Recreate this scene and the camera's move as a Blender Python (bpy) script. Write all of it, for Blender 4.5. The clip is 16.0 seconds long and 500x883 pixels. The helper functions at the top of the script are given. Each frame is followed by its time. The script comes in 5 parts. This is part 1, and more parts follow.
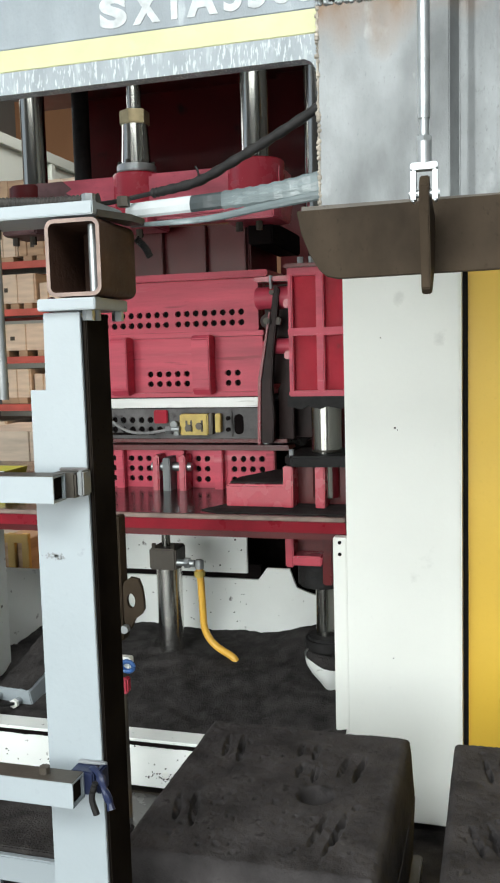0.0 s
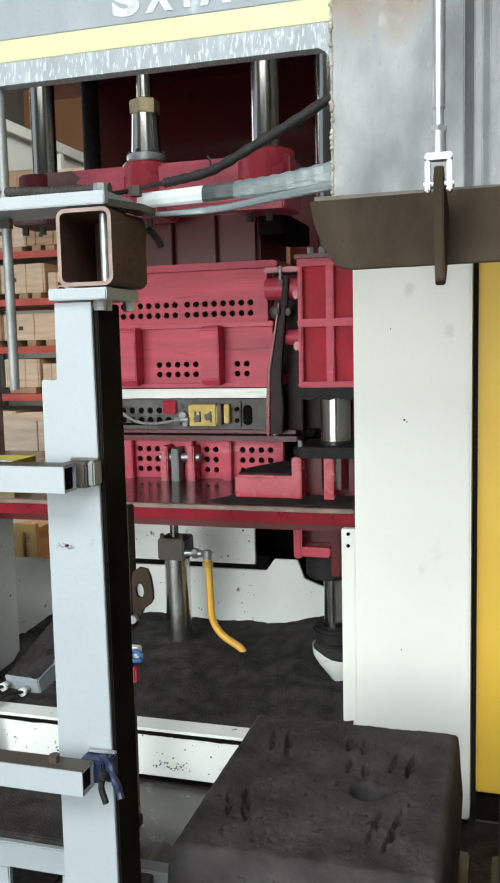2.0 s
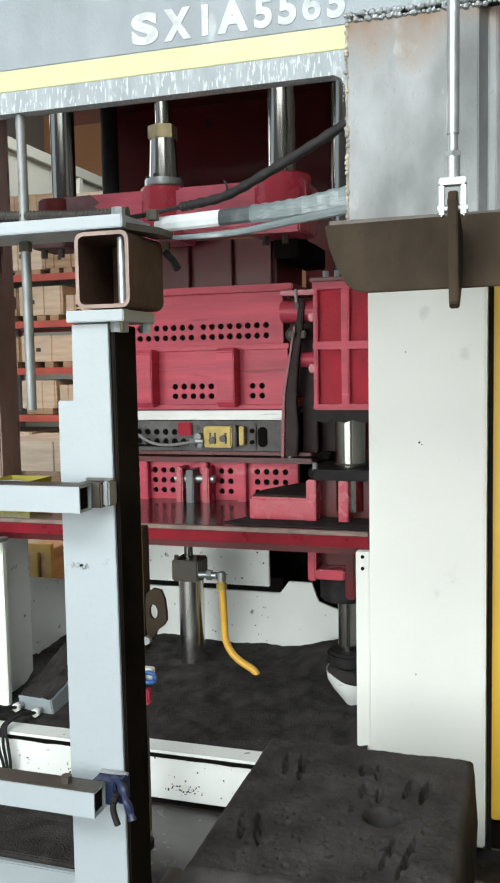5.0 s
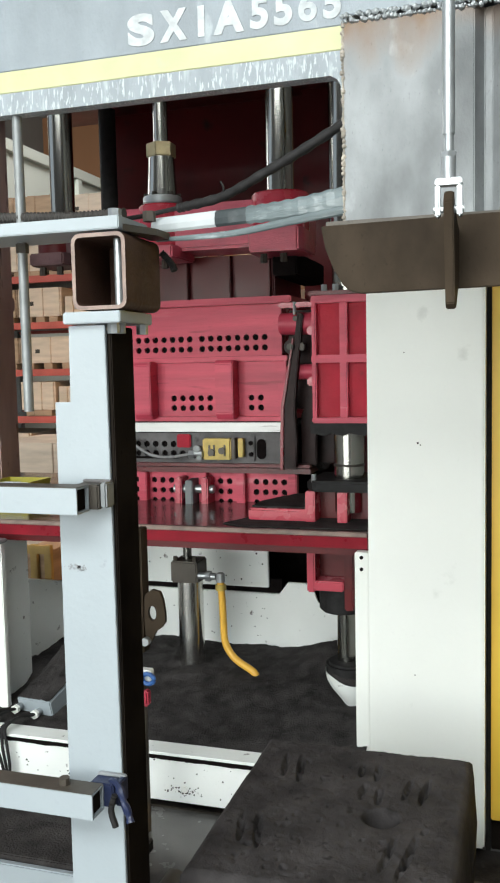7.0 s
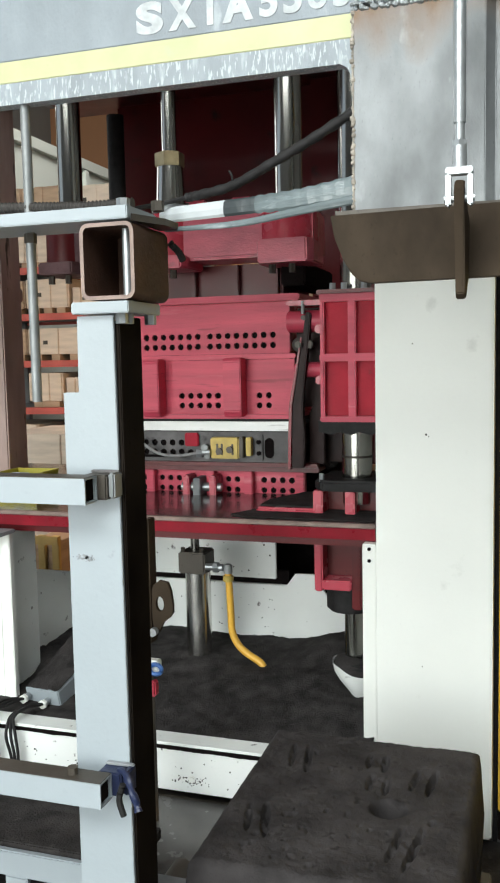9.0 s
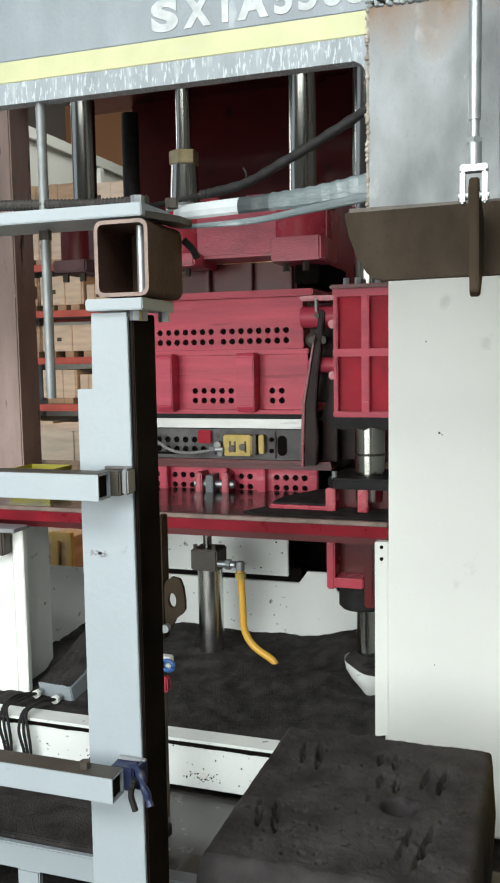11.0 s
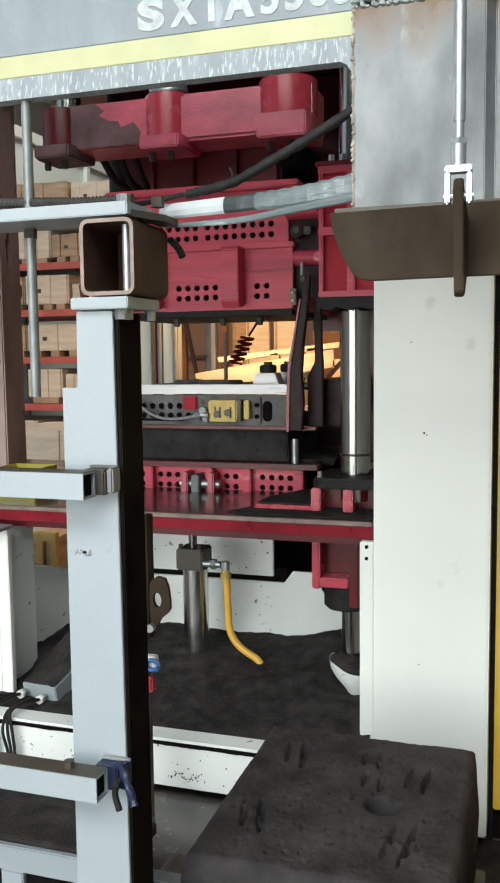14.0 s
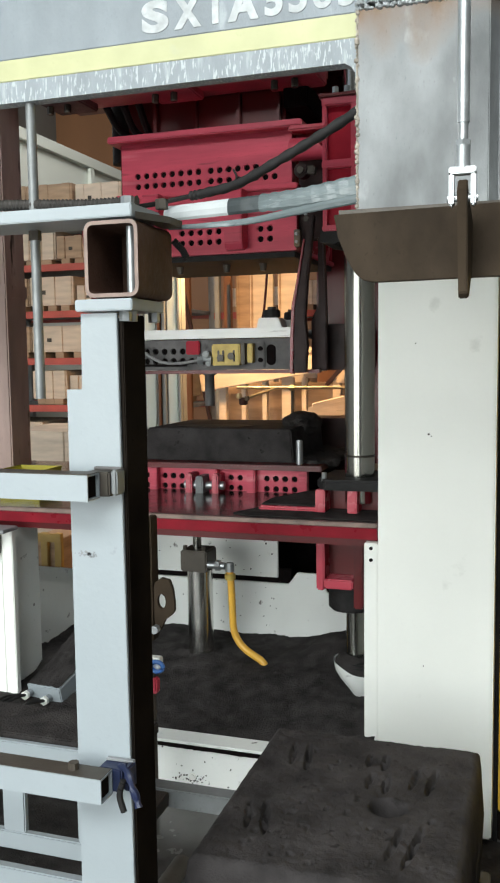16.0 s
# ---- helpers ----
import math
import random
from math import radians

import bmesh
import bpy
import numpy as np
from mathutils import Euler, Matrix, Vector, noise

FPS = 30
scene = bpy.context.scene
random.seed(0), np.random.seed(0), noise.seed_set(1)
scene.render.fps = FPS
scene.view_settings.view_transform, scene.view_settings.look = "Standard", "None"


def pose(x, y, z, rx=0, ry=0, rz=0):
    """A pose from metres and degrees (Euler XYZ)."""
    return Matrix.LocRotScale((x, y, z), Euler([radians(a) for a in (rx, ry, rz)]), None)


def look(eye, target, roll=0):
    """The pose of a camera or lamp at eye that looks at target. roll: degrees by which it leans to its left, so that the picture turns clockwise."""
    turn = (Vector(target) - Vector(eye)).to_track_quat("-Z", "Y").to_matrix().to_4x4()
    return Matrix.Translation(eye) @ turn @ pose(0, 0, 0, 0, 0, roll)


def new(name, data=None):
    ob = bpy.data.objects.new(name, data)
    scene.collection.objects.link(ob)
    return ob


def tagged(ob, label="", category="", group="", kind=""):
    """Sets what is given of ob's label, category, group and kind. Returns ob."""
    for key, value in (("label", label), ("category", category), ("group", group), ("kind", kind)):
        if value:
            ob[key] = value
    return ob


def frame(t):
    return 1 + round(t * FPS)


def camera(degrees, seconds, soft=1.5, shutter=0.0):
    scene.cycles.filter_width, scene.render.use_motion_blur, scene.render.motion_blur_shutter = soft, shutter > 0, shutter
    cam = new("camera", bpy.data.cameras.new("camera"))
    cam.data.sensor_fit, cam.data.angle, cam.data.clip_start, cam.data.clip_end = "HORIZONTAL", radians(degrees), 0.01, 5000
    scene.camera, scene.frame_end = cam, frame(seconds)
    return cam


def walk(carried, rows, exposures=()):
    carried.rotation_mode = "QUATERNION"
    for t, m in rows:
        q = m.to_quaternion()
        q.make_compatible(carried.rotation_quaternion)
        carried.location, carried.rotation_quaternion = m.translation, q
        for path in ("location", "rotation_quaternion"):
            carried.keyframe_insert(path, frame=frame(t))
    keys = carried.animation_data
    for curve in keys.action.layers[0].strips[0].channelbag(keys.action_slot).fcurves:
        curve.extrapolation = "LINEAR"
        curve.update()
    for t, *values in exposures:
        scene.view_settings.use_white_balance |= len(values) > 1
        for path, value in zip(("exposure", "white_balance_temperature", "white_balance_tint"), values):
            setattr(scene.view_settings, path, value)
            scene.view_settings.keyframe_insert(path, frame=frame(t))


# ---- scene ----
cam = camera(32.0, 16.0, 2.1)
walk(cam, [(0, pose(0.0004, 0.0065, 1.6258, 84.153, 1.571, 15.880)),
        (0.5, pose(-0.0007, 0.0159, 1.6246, 83.494, 1.922, 15.499)),
        (1, pose(0.0081, 0.0168, 1.6215, 83.146, 2.409, 15.022)),
        (1.5, pose(0.0050, 0.0138, 1.6224, 83.257, 2.197, 15.408)),
        (2, pose(-0.0066, 0.0063, 1.6259, 83.570, 1.314, 16.366)),
        (2.5, pose(-0.0091, 0.0082, 1.6228, 83.308, 1.200, 17.296)),
        (3, pose(-0.0051, 0.0042, 1.6222, 83.977, 0.610, 17.109)),
        (3.5, pose(-0.0073, 0.0034, 1.6236, 84.247, 0.504, 16.645)),
        (4, pose(-0.0060, 0.0013, 1.6241, 84.657, 0.693, 17.040)),
        (6.5, pose(-0.0004, -0.0003, 1.6261, 85.172, 1.213, 17.429)),
        (7, pose(0.0007, 0.0028, 1.6251, 85.110, 1.203, 17.375)),
        (7.5, pose(0.0010, 0.0046, 1.6241, 85.113, 1.071, 17.537)),
        (8, pose(-0.0042, 0.0080, 1.6240, 84.467, 1.088, 17.904)),
        (10.5, pose(0.0020, -0.0008, 1.6212, 84.788, 1.213, 17.767)),
        (11, pose(-0.0011, 0.0021, 1.6220, 84.447, 0.942, 18.726)),
        (11.5, pose(0.0006, 0.0057, 1.6194, 84.080, 0.992, 17.891)),
        (12, pose(-0.0003, 0.0027, 1.6205, 84.376, 0.720, 17.815)),
        (12.5, pose(0.0006, 0.0004, 1.6205, 84.377, 0.717, 18.024)),
        (13, pose(0.0005, 0.0001, 1.6201, 84.551, 0.728, 17.924)),
        (13.5, pose(0.0014, -0.0023, 1.6200, 84.665, 0.653, 17.889)),
        (14, pose(0.0006, 0.0010, 1.6201, 84.459, 0.704, 17.824)),
        (14.5, pose(-0.0023, 0.0013, 1.6216, 84.616, 0.685, 17.907)),
        (15, pose(-0.0024, 0.0062, 1.6208, 84.310, 0.713, 18.004)),
        (15.5, pose(-0.0013, 0.0059, 1.6199, 84.314, 0.765, 18.060)),
        (16, pose(0.0010, 0.0008, 1.6211, 84.533, 0.760, 18.107))],
     [(0, 0.03), (8.2, 0.02), (10.3, -0.08), (16, -0.12)])

# ---- light ----
world = bpy.data.worlds.new("sky")
scene.world = world
world.use_nodes = True
wn = world.node_tree.nodes
sky = wn.new("ShaderNodeTexSky")
sky.sky_type, sky.sun_disc = "NISHITA", False
sky.sun_elevation, sky.sun_rotation = radians(40), radians(200)
world.node_tree.links.new(sky.outputs[0], wn["Background"].inputs[0])
wn["Background"].inputs[1].default_value = 0.1


def area_lamp(name, eye, target, sx, sy, power, colour):
    data = bpy.data.lights.new(name, "AREA")
    data.shape, data.size, data.size_y, data.energy, data.color = "RECTANGLE", sx, sy, power, colour
    ob = new(name, data)
    ob.matrix_world = look(eye, target)
    return ob


# daylight through the hall's gate behind the camera, and fill lamps added as high side windows
area_lamp("gate_daylight", (-3.0, -5.9, 2.6), (-3.0, 0, 2.6), 6.2, 5.0, 710, (0.94, 1.0, 0.985))
area_lamp("window_fill", (-7.9, 1.0, 4.2), (0, 2.5, 1.2), 7.0, 1.8, 20, (0.94, 1.0, 0.985))
area_lamp("window_fill", (-7.9, 7.8, 4.2), (-3.4, 6.5, 1.6), 5.0, 1.8, 200, (1.0, 0.98, 0.95))
# skylight strip in the roof in front of the machine; the one behind is added fill
area_lamp("skylight_fill", (-0.6, -3.9, 5.9), (-0.6, -2.4, 0), 6.0, 2.6, 720, (0.94, 1.0, 0.985))
area_lamp("skylight_fill", (-2.3, 6.2, 5.9), (-3.4, 7.4, 0), 2.6, 1.6, 140, (1.0, 0.98, 0.94))
# warm work lamp over the timber behind the machine
area_lamp("work_light", (-1.66, 4.72, 2.24), (-1.62, 5.3, 1.53), 0.4, 0.2, 38, (1.0, 0.60, 0.26))


# ---- materials ----
def mat(name, base, rough=0.5, metal=0.0, var=0.12, scale=6.0, spot=None, spot_amount=0.0, spot_scale=14.0,
        bump=0.15, fine=90.0, stretch=(1, 1, 1), edge=None, spec=0.5, band=None, wipe=None):
    """A surface with broad and fine variation, stains or wear of a second colour, and fine relief."""
    m = bpy.data.materials.new(name)
    m.use_nodes = True
    n, l = m.node_tree.nodes, m.node_tree.links
    bsdf = n["Principled BSDF"]
    co = n.new("ShaderNodeTexCoord")
    mp = n.new("ShaderNodeMapping")
    mp.inputs["Scale"].default_value = stretch
    l.new(co.outputs["Object"], mp.inputs[0])

    def tex(s, detail=5.0):
        t = n.new("ShaderNodeTexNoise")
        t.inputs["Scale"].default_value, t.inputs["Detail"].default_value = s, detail
        l.new(mp.outputs[0], t.inputs["Vector"])
        return t.outputs["Fac"]

    def ramp(src, a, b):
        r = n.new("ShaderNodeMapRange")
        r.inputs["From Min"].default_value, r.inputs["From Max"].default_value = a, b
        l.new(src, r.inputs["Value"])
        return r.outputs["Result"]

    def mix(fac, a, b):
        x = n.new("ShaderNodeMix")
        x.data_type = "RGBA"
        l.new(fac, x.inputs["Factor"])
        for k, v in ((6, a), (7, b)):
            if isinstance(v, tuple):
                x.inputs[k].default_value = (*v, 1)
            else:
                l.new(v, x.inputs[k])
        return x.outputs[2]

    dark = tuple(c * (1 - 1.6 * var) for c in base)
    light = tuple(min(1, c * (1 + var)) for c in base)
    col = mix(ramp(tex(scale), 0.3, 0.7), dark, light)
    col = mix(ramp(tex(fine, 3), 0.62, 0.8), col, tuple(c * (1 - 1.2 * var) for c in base))
    if spot:
        a = 0.72 - 0.3 * spot_amount
        col = mix(ramp(tex(spot_scale, 8), a, a + 0.07), col, spot)
    if wipe:
        a = 0.72 - 0.3 * wipe[1]
        col = mix(ramp(tex(wipe[2], 6), a, a + 0.12), col, wipe[0])
    if edge:
        ge = n.new("ShaderNodeNewGeometry")
        col = mix(ramp(ge.outputs["Pointiness"], 0.53, 0.6), col, edge)
    if band:
        # a tint that fades in with height, its border broken up by noise
        xyz = n.new("ShaderNodeSeparateXYZ")
        l.new(co.outputs["Object"], xyz.inputs[0])
        wob = n.new("ShaderNodeMath")
        wob.operation = "MULTIPLY_ADD"
        l.new(tex(4.0, 6), wob.inputs[0])
        wob.inputs[1].default_value = band[3]
        l.new(xyz.outputs[2], wob.inputs[2])
        col = mix(ramp(wob.outputs[0], band[0], band[1]), col, band[2])
    l.new(col, bsdf.inputs["Base Color"])
    rr = n.new("ShaderNodeMapRange")
    rr.inputs["To Min"].default_value, rr.inputs["To Max"].default_value = max(0.03, rough - 0.12), min(1, rough + 0.12)
    l.new(tex(scale * 3), rr.inputs["Value"])
    l.new(rr.outputs["Result"], bsdf.inputs["Roughness"])
    bsdf.inputs["Metallic"].default_value = metal
    bsdf.inputs["Specular IOR Level"].default_value = spec
    if bump:
        b = n.new("ShaderNodeBump")
        b.inputs["Strength"].default_value, b.inputs["Distance"].default_value = bump, 0.01
        l.new(tex(fine, 4), b.inputs["Height"])
        l.new(b.outputs[0], bsdf.inputs["Normal"])
    return m


RED = mat("red_machine_paint", (0.40, 0.007, 0.022), 0.26, spec=0.5, var=0.14, scale=5, spot=(0.12, 0.03, 0.03), spot_amount=0.15, spot_scale=9, bump=0.1, edge=(0.48, 0.05, 0.08))
RED_DUSTY = mat("dusty_red_paint", (0.60, 0.070, 0.115), 0.40, spec=0.3, var=0.16, scale=6, spot=(0.36, 0.045, 0.07), spot_amount=0.3, spot_scale=9, bump=0.12, stretch=(0.35, 1, 3.4), wipe=((0.66, 0.17, 0.21), 0.35, 5.0))
CAST_RED = mat("satin_red_casting_paint", (0.42, 0.012, 0.032), 0.45, spec=0.15, var=0.2, scale=6, spot=(0.16, 0.02, 0.025), spot_amount=0.2, spot_scale=8, bump=0.12)
RED_MID = mat("mid_red_paint", (0.24, 0.010, 0.021), 0.3, spec=0.4, var=0.2, scale=6, spot=(0.08, 0.02, 0.02), spot_amount=0.2, spot_scale=10, bump=0.08)
# chalky red paint, its base paled to include reflected light
YOKE_PINK = mat("chalky_pink_red_with_sheen", (0.54, 0.09, 0.135), 0.34, spec=0.5, var=0.22, scale=7, spot=(0.36, 0.09, 0.11), spot_amount=0.35, spot_scale=6, bump=0.15, stretch=(0.7, 1, 1.6))
SAND_STAIN = mat("sand_dust_on_red_paint", (0.15, 0.085, 0.09), 0.7, spec=0.2, var=0.25, scale=10, bump=0.25)
STAINLESS = mat("brushed_stainless_barrel", (0.66, 0.65, 0.62), 0.2, metal=1.0, var=0.12, scale=18, bump=0.0, stretch=(1, 1, 0.04))
FLAP_STEEL = mat("blackened_flap_steel", (0.048, 0.035, 0.024), 0.6, metal=0.0, var=0.4, scale=4, spot=(0.12, 0.066, 0.034), spot_amount=0.34, spot_scale=5, bump=0.05, spec=0.04, stretch=(1, 1, 0.6), wipe=((0.026, 0.021, 0.017), 0.4, 3.0))
# red with the machine's inner shade mixed into its base colour
RED_SHADED = mat("dark_red_paint_with_shade", (0.105, 0.005, 0.007), 0.33, var=0.25, scale=3, spot=(0.04, 0.008, 0.008), spot_amount=0.3, spot_scale=4, bump=0.02, spec=0.35)
WHITE = mat("white_sheet_paint", (0.86, 0.87, 0.82), 0.42, var=0.025, scale=2.0, spot=(0.74, 0.75, 0.70), spot_amount=0.14, spot_scale=9, bump=0.03)
WHITE_DIRTY = mat("sand_stained_white_sheet", (0.85, 0.87, 0.84), 0.5, var=0.05, scale=2.5, spot=(0.16, 0.15, 0.14), spot_amount=0.13, spot_scale=24, bump=0.05)
YELLOW = mat("yellow_sheet_paint", (0.78, 0.50, 0.06), 0.45, var=0.06, scale=1.5, bump=0.04)
GREY_PAINT = mat("light_grey_paint", (0.30, 0.337, 0.36), 0.42, var=0.04, scale=4, spot=(0.22, 0.24, 0.25), spot_amount=0.0, spot_scale=20, bump=0.05)
BEAM_GREY = mat("weathered_grey_paint", (0.20, 0.228, 0.25), 0.5, var=0.1, scale=5, spot=(0.3, 0.335, 0.355), spot_amount=0.2, spot_scale=7, stretch=(1.5, 1, 0.8))
STRIPE = mat("pale_yellow_stripe", (0.43, 0.43, 0.235), 0.5, var=0.06, scale=8, spot=(0.37, 0.38, 0.26), spot_amount=0.15, spot_scale=5, bump=0.04)
SCUFFED = mat("scratched_bare_edge", (0.23, 0.26, 0.28), 0.5, var=0.1, scale=9, spot=(0.40, 0.435, 0.45), spot_amount=0.55, spot_scale=75, stretch=(1.7, 1, 0.4), bump=0.25, wipe=((0.33, 0.365, 0.38), 0.5, 22.0))
LETTER = mat("worn_white_stencil_paint", (0.42, 0.44, 0.45), 0.6, var=0.15, scale=30, bump=0.03, spot=(0.30, 0.33, 0.35), spot_amount=0.3, spot_scale=22)
BARE_STEEL = mat("wiped_bare_steel", (0.225, 0.235, 0.24), 0.55, metal=0.25, var=0.25, scale=5, spot=(0.33, 0.34, 0.34), spot_amount=0.3, spot_scale=3.5, bump=0.1, spec=0.3)
DUCT_STEEL = mat("heat_tinted_bare_steel", (0.185, 0.194, 0.198), 0.5, metal=0.3, var=0.3, scale=4, spot=(0.26, 0.275, 0.275), spot_amount=0.35, spot_scale=4.5, bump=0.12, spec=0.35, band=(0.70, 0.86, (0.13, 0.085, 0.055), 0.55), stretch=(1.6, 1, 0.8), wipe=((0.33, 0.345, 0.345), 0.22, 7.0))
RUSTY = mat("rust_brown_timber", (0.17, 0.078, 0.042), 0.65, var=0.25, scale=5, stretch=(1, 1, 0.2), bump=0.12, spec=0.2)
DARK_STEEL = mat("dark_mill_scale_steel", (0.068, 0.057, 0.045), 0.5, metal=0.3, var=0.4, scale=5, spot=(0.15, 0.095, 0.05), spot_amount=0.2, spot_scale=3.5, bump=0.04)
TUBE_BROWN = mat("rusty_brown_tube_steel", (0.075, 0.040, 0.028), 0.6, metal=0.0, var=0.25, scale=9, spot=(0.035, 0.022, 0.017), spot_amount=0.3, spot_scale=8, bump=0.2, spec=0.15)
TUBE_CUT = mat("sawn_tube_edge", (0.22, 0.155, 0.13), 0.5, metal=0.2, var=0.2, scale=20)
# flat black for faces and hollows that lie unlit, shade put into colour
BLACK_UNLIT = mat("black_unlit_face", (0.015, 0.012, 0.010), 0.5, spec=0.0, var=0.3, scale=6, bump=0.0)
CHROME = mat("chromed_rod", (0.34, 0.335, 0.31), 0.18, metal=1.0, var=0.16, scale=12, bump=0.0, stretch=(1, 1, 0.05))
ZINC = mat("zinc_plated_steel", (0.40, 0.42, 0.43), 0.4, metal=0.8, var=0.1, scale=20, bump=0.08)
BRASS = mat("tarnished_brass_nut", (0.42, 0.34, 0.20), 0.4, metal=0.8, var=0.15, scale=20)
ALU = mat("milled_aluminium_bar", (0.60, 0.60, 0.585), 0.42, metal=0.3, var=0.05, scale=10, spot=(0.40, 0.39, 0.38), spot_amount=0.2, spot_scale=20, stretch=(0.4, 1, 3))
PLATE_GREY = mat("sand_dusted_grey_plate", (0.105, 0.098, 0.098), 0.6, var=0.3, scale=12, spot=(0.035, 0.03, 0.03), spot_amount=0.35, spot_scale=14, bump=0.2)
BLACK_SAND = mat("black_moulding_sand", (0.043, 0.039, 0.038), 0.95, spec=0.1, var=0.3, scale=16, spot=(0.055, 0.05, 0.049), spot_amount=0.3, spot_scale=30, bump=0.7, fine=160)
MOULD_SAND = mat("pressed_moulding_sand", (0.041, 0.037, 0.037), 0.85, spec=0.15, var=0.3, scale=12, spot=(0.016, 0.014, 0.0135), spot_amount=0.25, spot_scale=24, bump=0.28, fine=220, wipe=((0.052, 0.048, 0.048), 0.3, 9.0))
DULL_ZINC = mat("dull_zinc_rod", (0.24, 0.25, 0.25), 0.5, metal=0.5, var=0.15, scale=20, bump=0.1, spec=0.3)
TAPE_DARK = mat("dark_grey_tape", (0.045, 0.055, 0.058), 0.4, var=0.2, scale=14, bump=0.2, fine=40)
MUSTARD = mat("mustard_painted_wood", (0.42, 0.28, 0.085), 0.6, var=0.2, scale=5, bump=0.1)
BLACK_BROWN = mat("dark_brown_steel", (0.03, 0.013, 0.012), 0.5, var=0.3, scale=10, bump=0.05, spec=0.2)
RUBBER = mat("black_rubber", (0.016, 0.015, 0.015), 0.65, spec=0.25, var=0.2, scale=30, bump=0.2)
TABLE_TOP = mat("oily_dark_table_steel", (0.075, 0.055, 0.05), 0.16, metal=0.5, var=0.25, scale=5, spot=(0.035, 0.033, 0.03), spot_amount=0.2, spot_scale=4, bump=0.03)
FLOOR_STEEL = mat("oily_grey_floor_steel", (0.12, 0.115, 0.11), 0.25, metal=0.3, var=0.3, scale=4, spot=(0.04, 0.038, 0.035), spot_amount=0.2, spot_scale=5, bump=0.03)
# near-black fill that gives holes and gaps their shade by colour
HOLE = mat("near_black_shade_fill", (0.008, 0.006, 0.006), 0.9, spec=0.05, var=0.2, scale=30)
HOSE_YELLOW = mat("yellow_air_hose", (0.72, 0.40, 0.05), 0.4, var=0.06, scale=20, bump=0.05)
VALVE_YELLOW = mat("yellow_brass_valve", (0.50, 0.36, 0.08), 0.45, metal=0.1, var=0.15, scale=25)
BLUE = mat("dark_blue_cloth", (0.010, 0.017, 0.055), 0.45, var=0.15, scale=20)
FOIL = mat("clear_foil_wrap", (0.125, 0.15, 0.155), 0.25, var=0.3, scale=9, spot=(0.36, 0.40, 0.41), spot_amount=0.22, spot_scale=9, bump=0.35, fine=30, stretch=(0.5, 1, 2.5))
WHITE_WRAP = mat("white_wrapping_tape", (0.49, 0.52, 0.53), 0.35, var=0.08, scale=10, bump=0.2, fine=40)
GREY_STRAP = mat("grey_lifting_strap", (0.30, 0.30, 0.30), 0.6, var=0.2, scale=40)
PINK_POST = mat("worn_brick_red_post", (0.44, 0.315, 0.28), 0.65, var=0.2, scale=3, spot=(0.055, 0.035, 0.03), spot_amount=0.28, spot_scale=9, stretch=(2.5, 2.5, 0.6), wipe=((0.52, 0.41, 0.37), 0.3, 4.0))
WOOD = mat("pale_crate_wood", (0.60, 0.49, 0.385), 0.65, var=0.12, scale=4, stretch=(1, 1, 6), bump=0.12)
WOOD_BROWN = mat("brown_crate_wood", (0.37, 0.25, 0.16), 0.65, var=0.2, scale=4, stretch=(1, 1, 6), bump=0.12)
RACK_RED = mat("red_rack_beam", (0.42, 0.075, 0.055), 0.5, var=0.15, scale=6)
RACK_GREY = mat("grey_rack_upright", (0.25, 0.26, 0.27), 0.5, var=0.15, scale=6)
CONCRETE = mat("dusty_concrete", (0.13, 0.125, 0.12), 0.75, var=0.2, scale=2, spot=(0.04, 0.038, 0.035), spot_amount=0.3, spot_scale=3, bump=0.2)
HALL_WALL = mat("hall_wall_cladding", (0.28, 0.28, 0.27), 0.7, var=0.08, scale=1.0)
OCHRE_WALL = mat("brown_ochre_cladding", (0.34, 0.16, 0.075), 0.65, var=0.12, scale=1.0, stretch=(1, 1, 0.3))
CEILING = mat("hall_ceiling_sheet", (0.3, 0.3, 0.3), 0.7, var=0.08, scale=1.0)
OFFICE = mat("pale_green_white_partition", (0.7, 0.74, 0.67), 0.5, var=0.04, scale=1.0, bump=0.03)
GLASS_DARK = mat("partition_window_glass", (0.45, 0.5, 0.48), 0.15, var=0.05, scale=2, bump=0.0)


# ---- mesh helpers ----
def thing(name, x, y, z, label, category, group=""):
    return_ob = new(name)
    return_ob.empty_display_size = 0.05
    return_ob.location = (x, y, z)
    return tagged(return_ob, label, category, group)


def part(name, bm, material, parent=None, label="", smooth=False):
    """Links a bmesh in world measures as one mesh under a thing or a part."""
    base = Vector((0, 0, 0))
    top = parent
    while top is not None:
        base += top.location
        top = top.parent
    bmesh.ops.translate(bm, verts=bm.verts, vec=-base)
    me = bpy.data.meshes.new(name)
    bmesh.ops.recalc_face_normals(bm, faces=bm.faces)
    if smooth:
        for f in bm.faces:
            f.smooth = True
        for e in bm.edges:
            if len(e.link_faces) == 2 and e.calc_face_angle(0) > 0.7:
                e.smooth = False
    bm.to_mesh(me)
    bm.free()
    me.materials.append(material)
    ob = new(name, me)
    ob.parent = parent
    if label:
        ob["label"] = label
    return ob


def solid(name, bm, material, label, category, group="", smooth=False):
    """A thing of one mesh, its origin at the middle of its base."""
    lo = [min(v.co[k] for v in bm.verts) for k in range(3)]
    hi = [max(v.co[k] for v in bm.verts) for k in range(3)]
    at = Vector(((lo[0] + hi[0]) / 2, (lo[1] + hi[1]) / 2, lo[2]))
    bmesh.ops.translate(bm, verts=bm.verts, vec=-at)
    ob = part(name, bm, material, None, "", smooth)
    ob.location = at
    return tagged(ob, label, category, group)


def setting(name, bm, material, label=""):
    return tagged(part(name, bm, material), label, "", "", "structure")


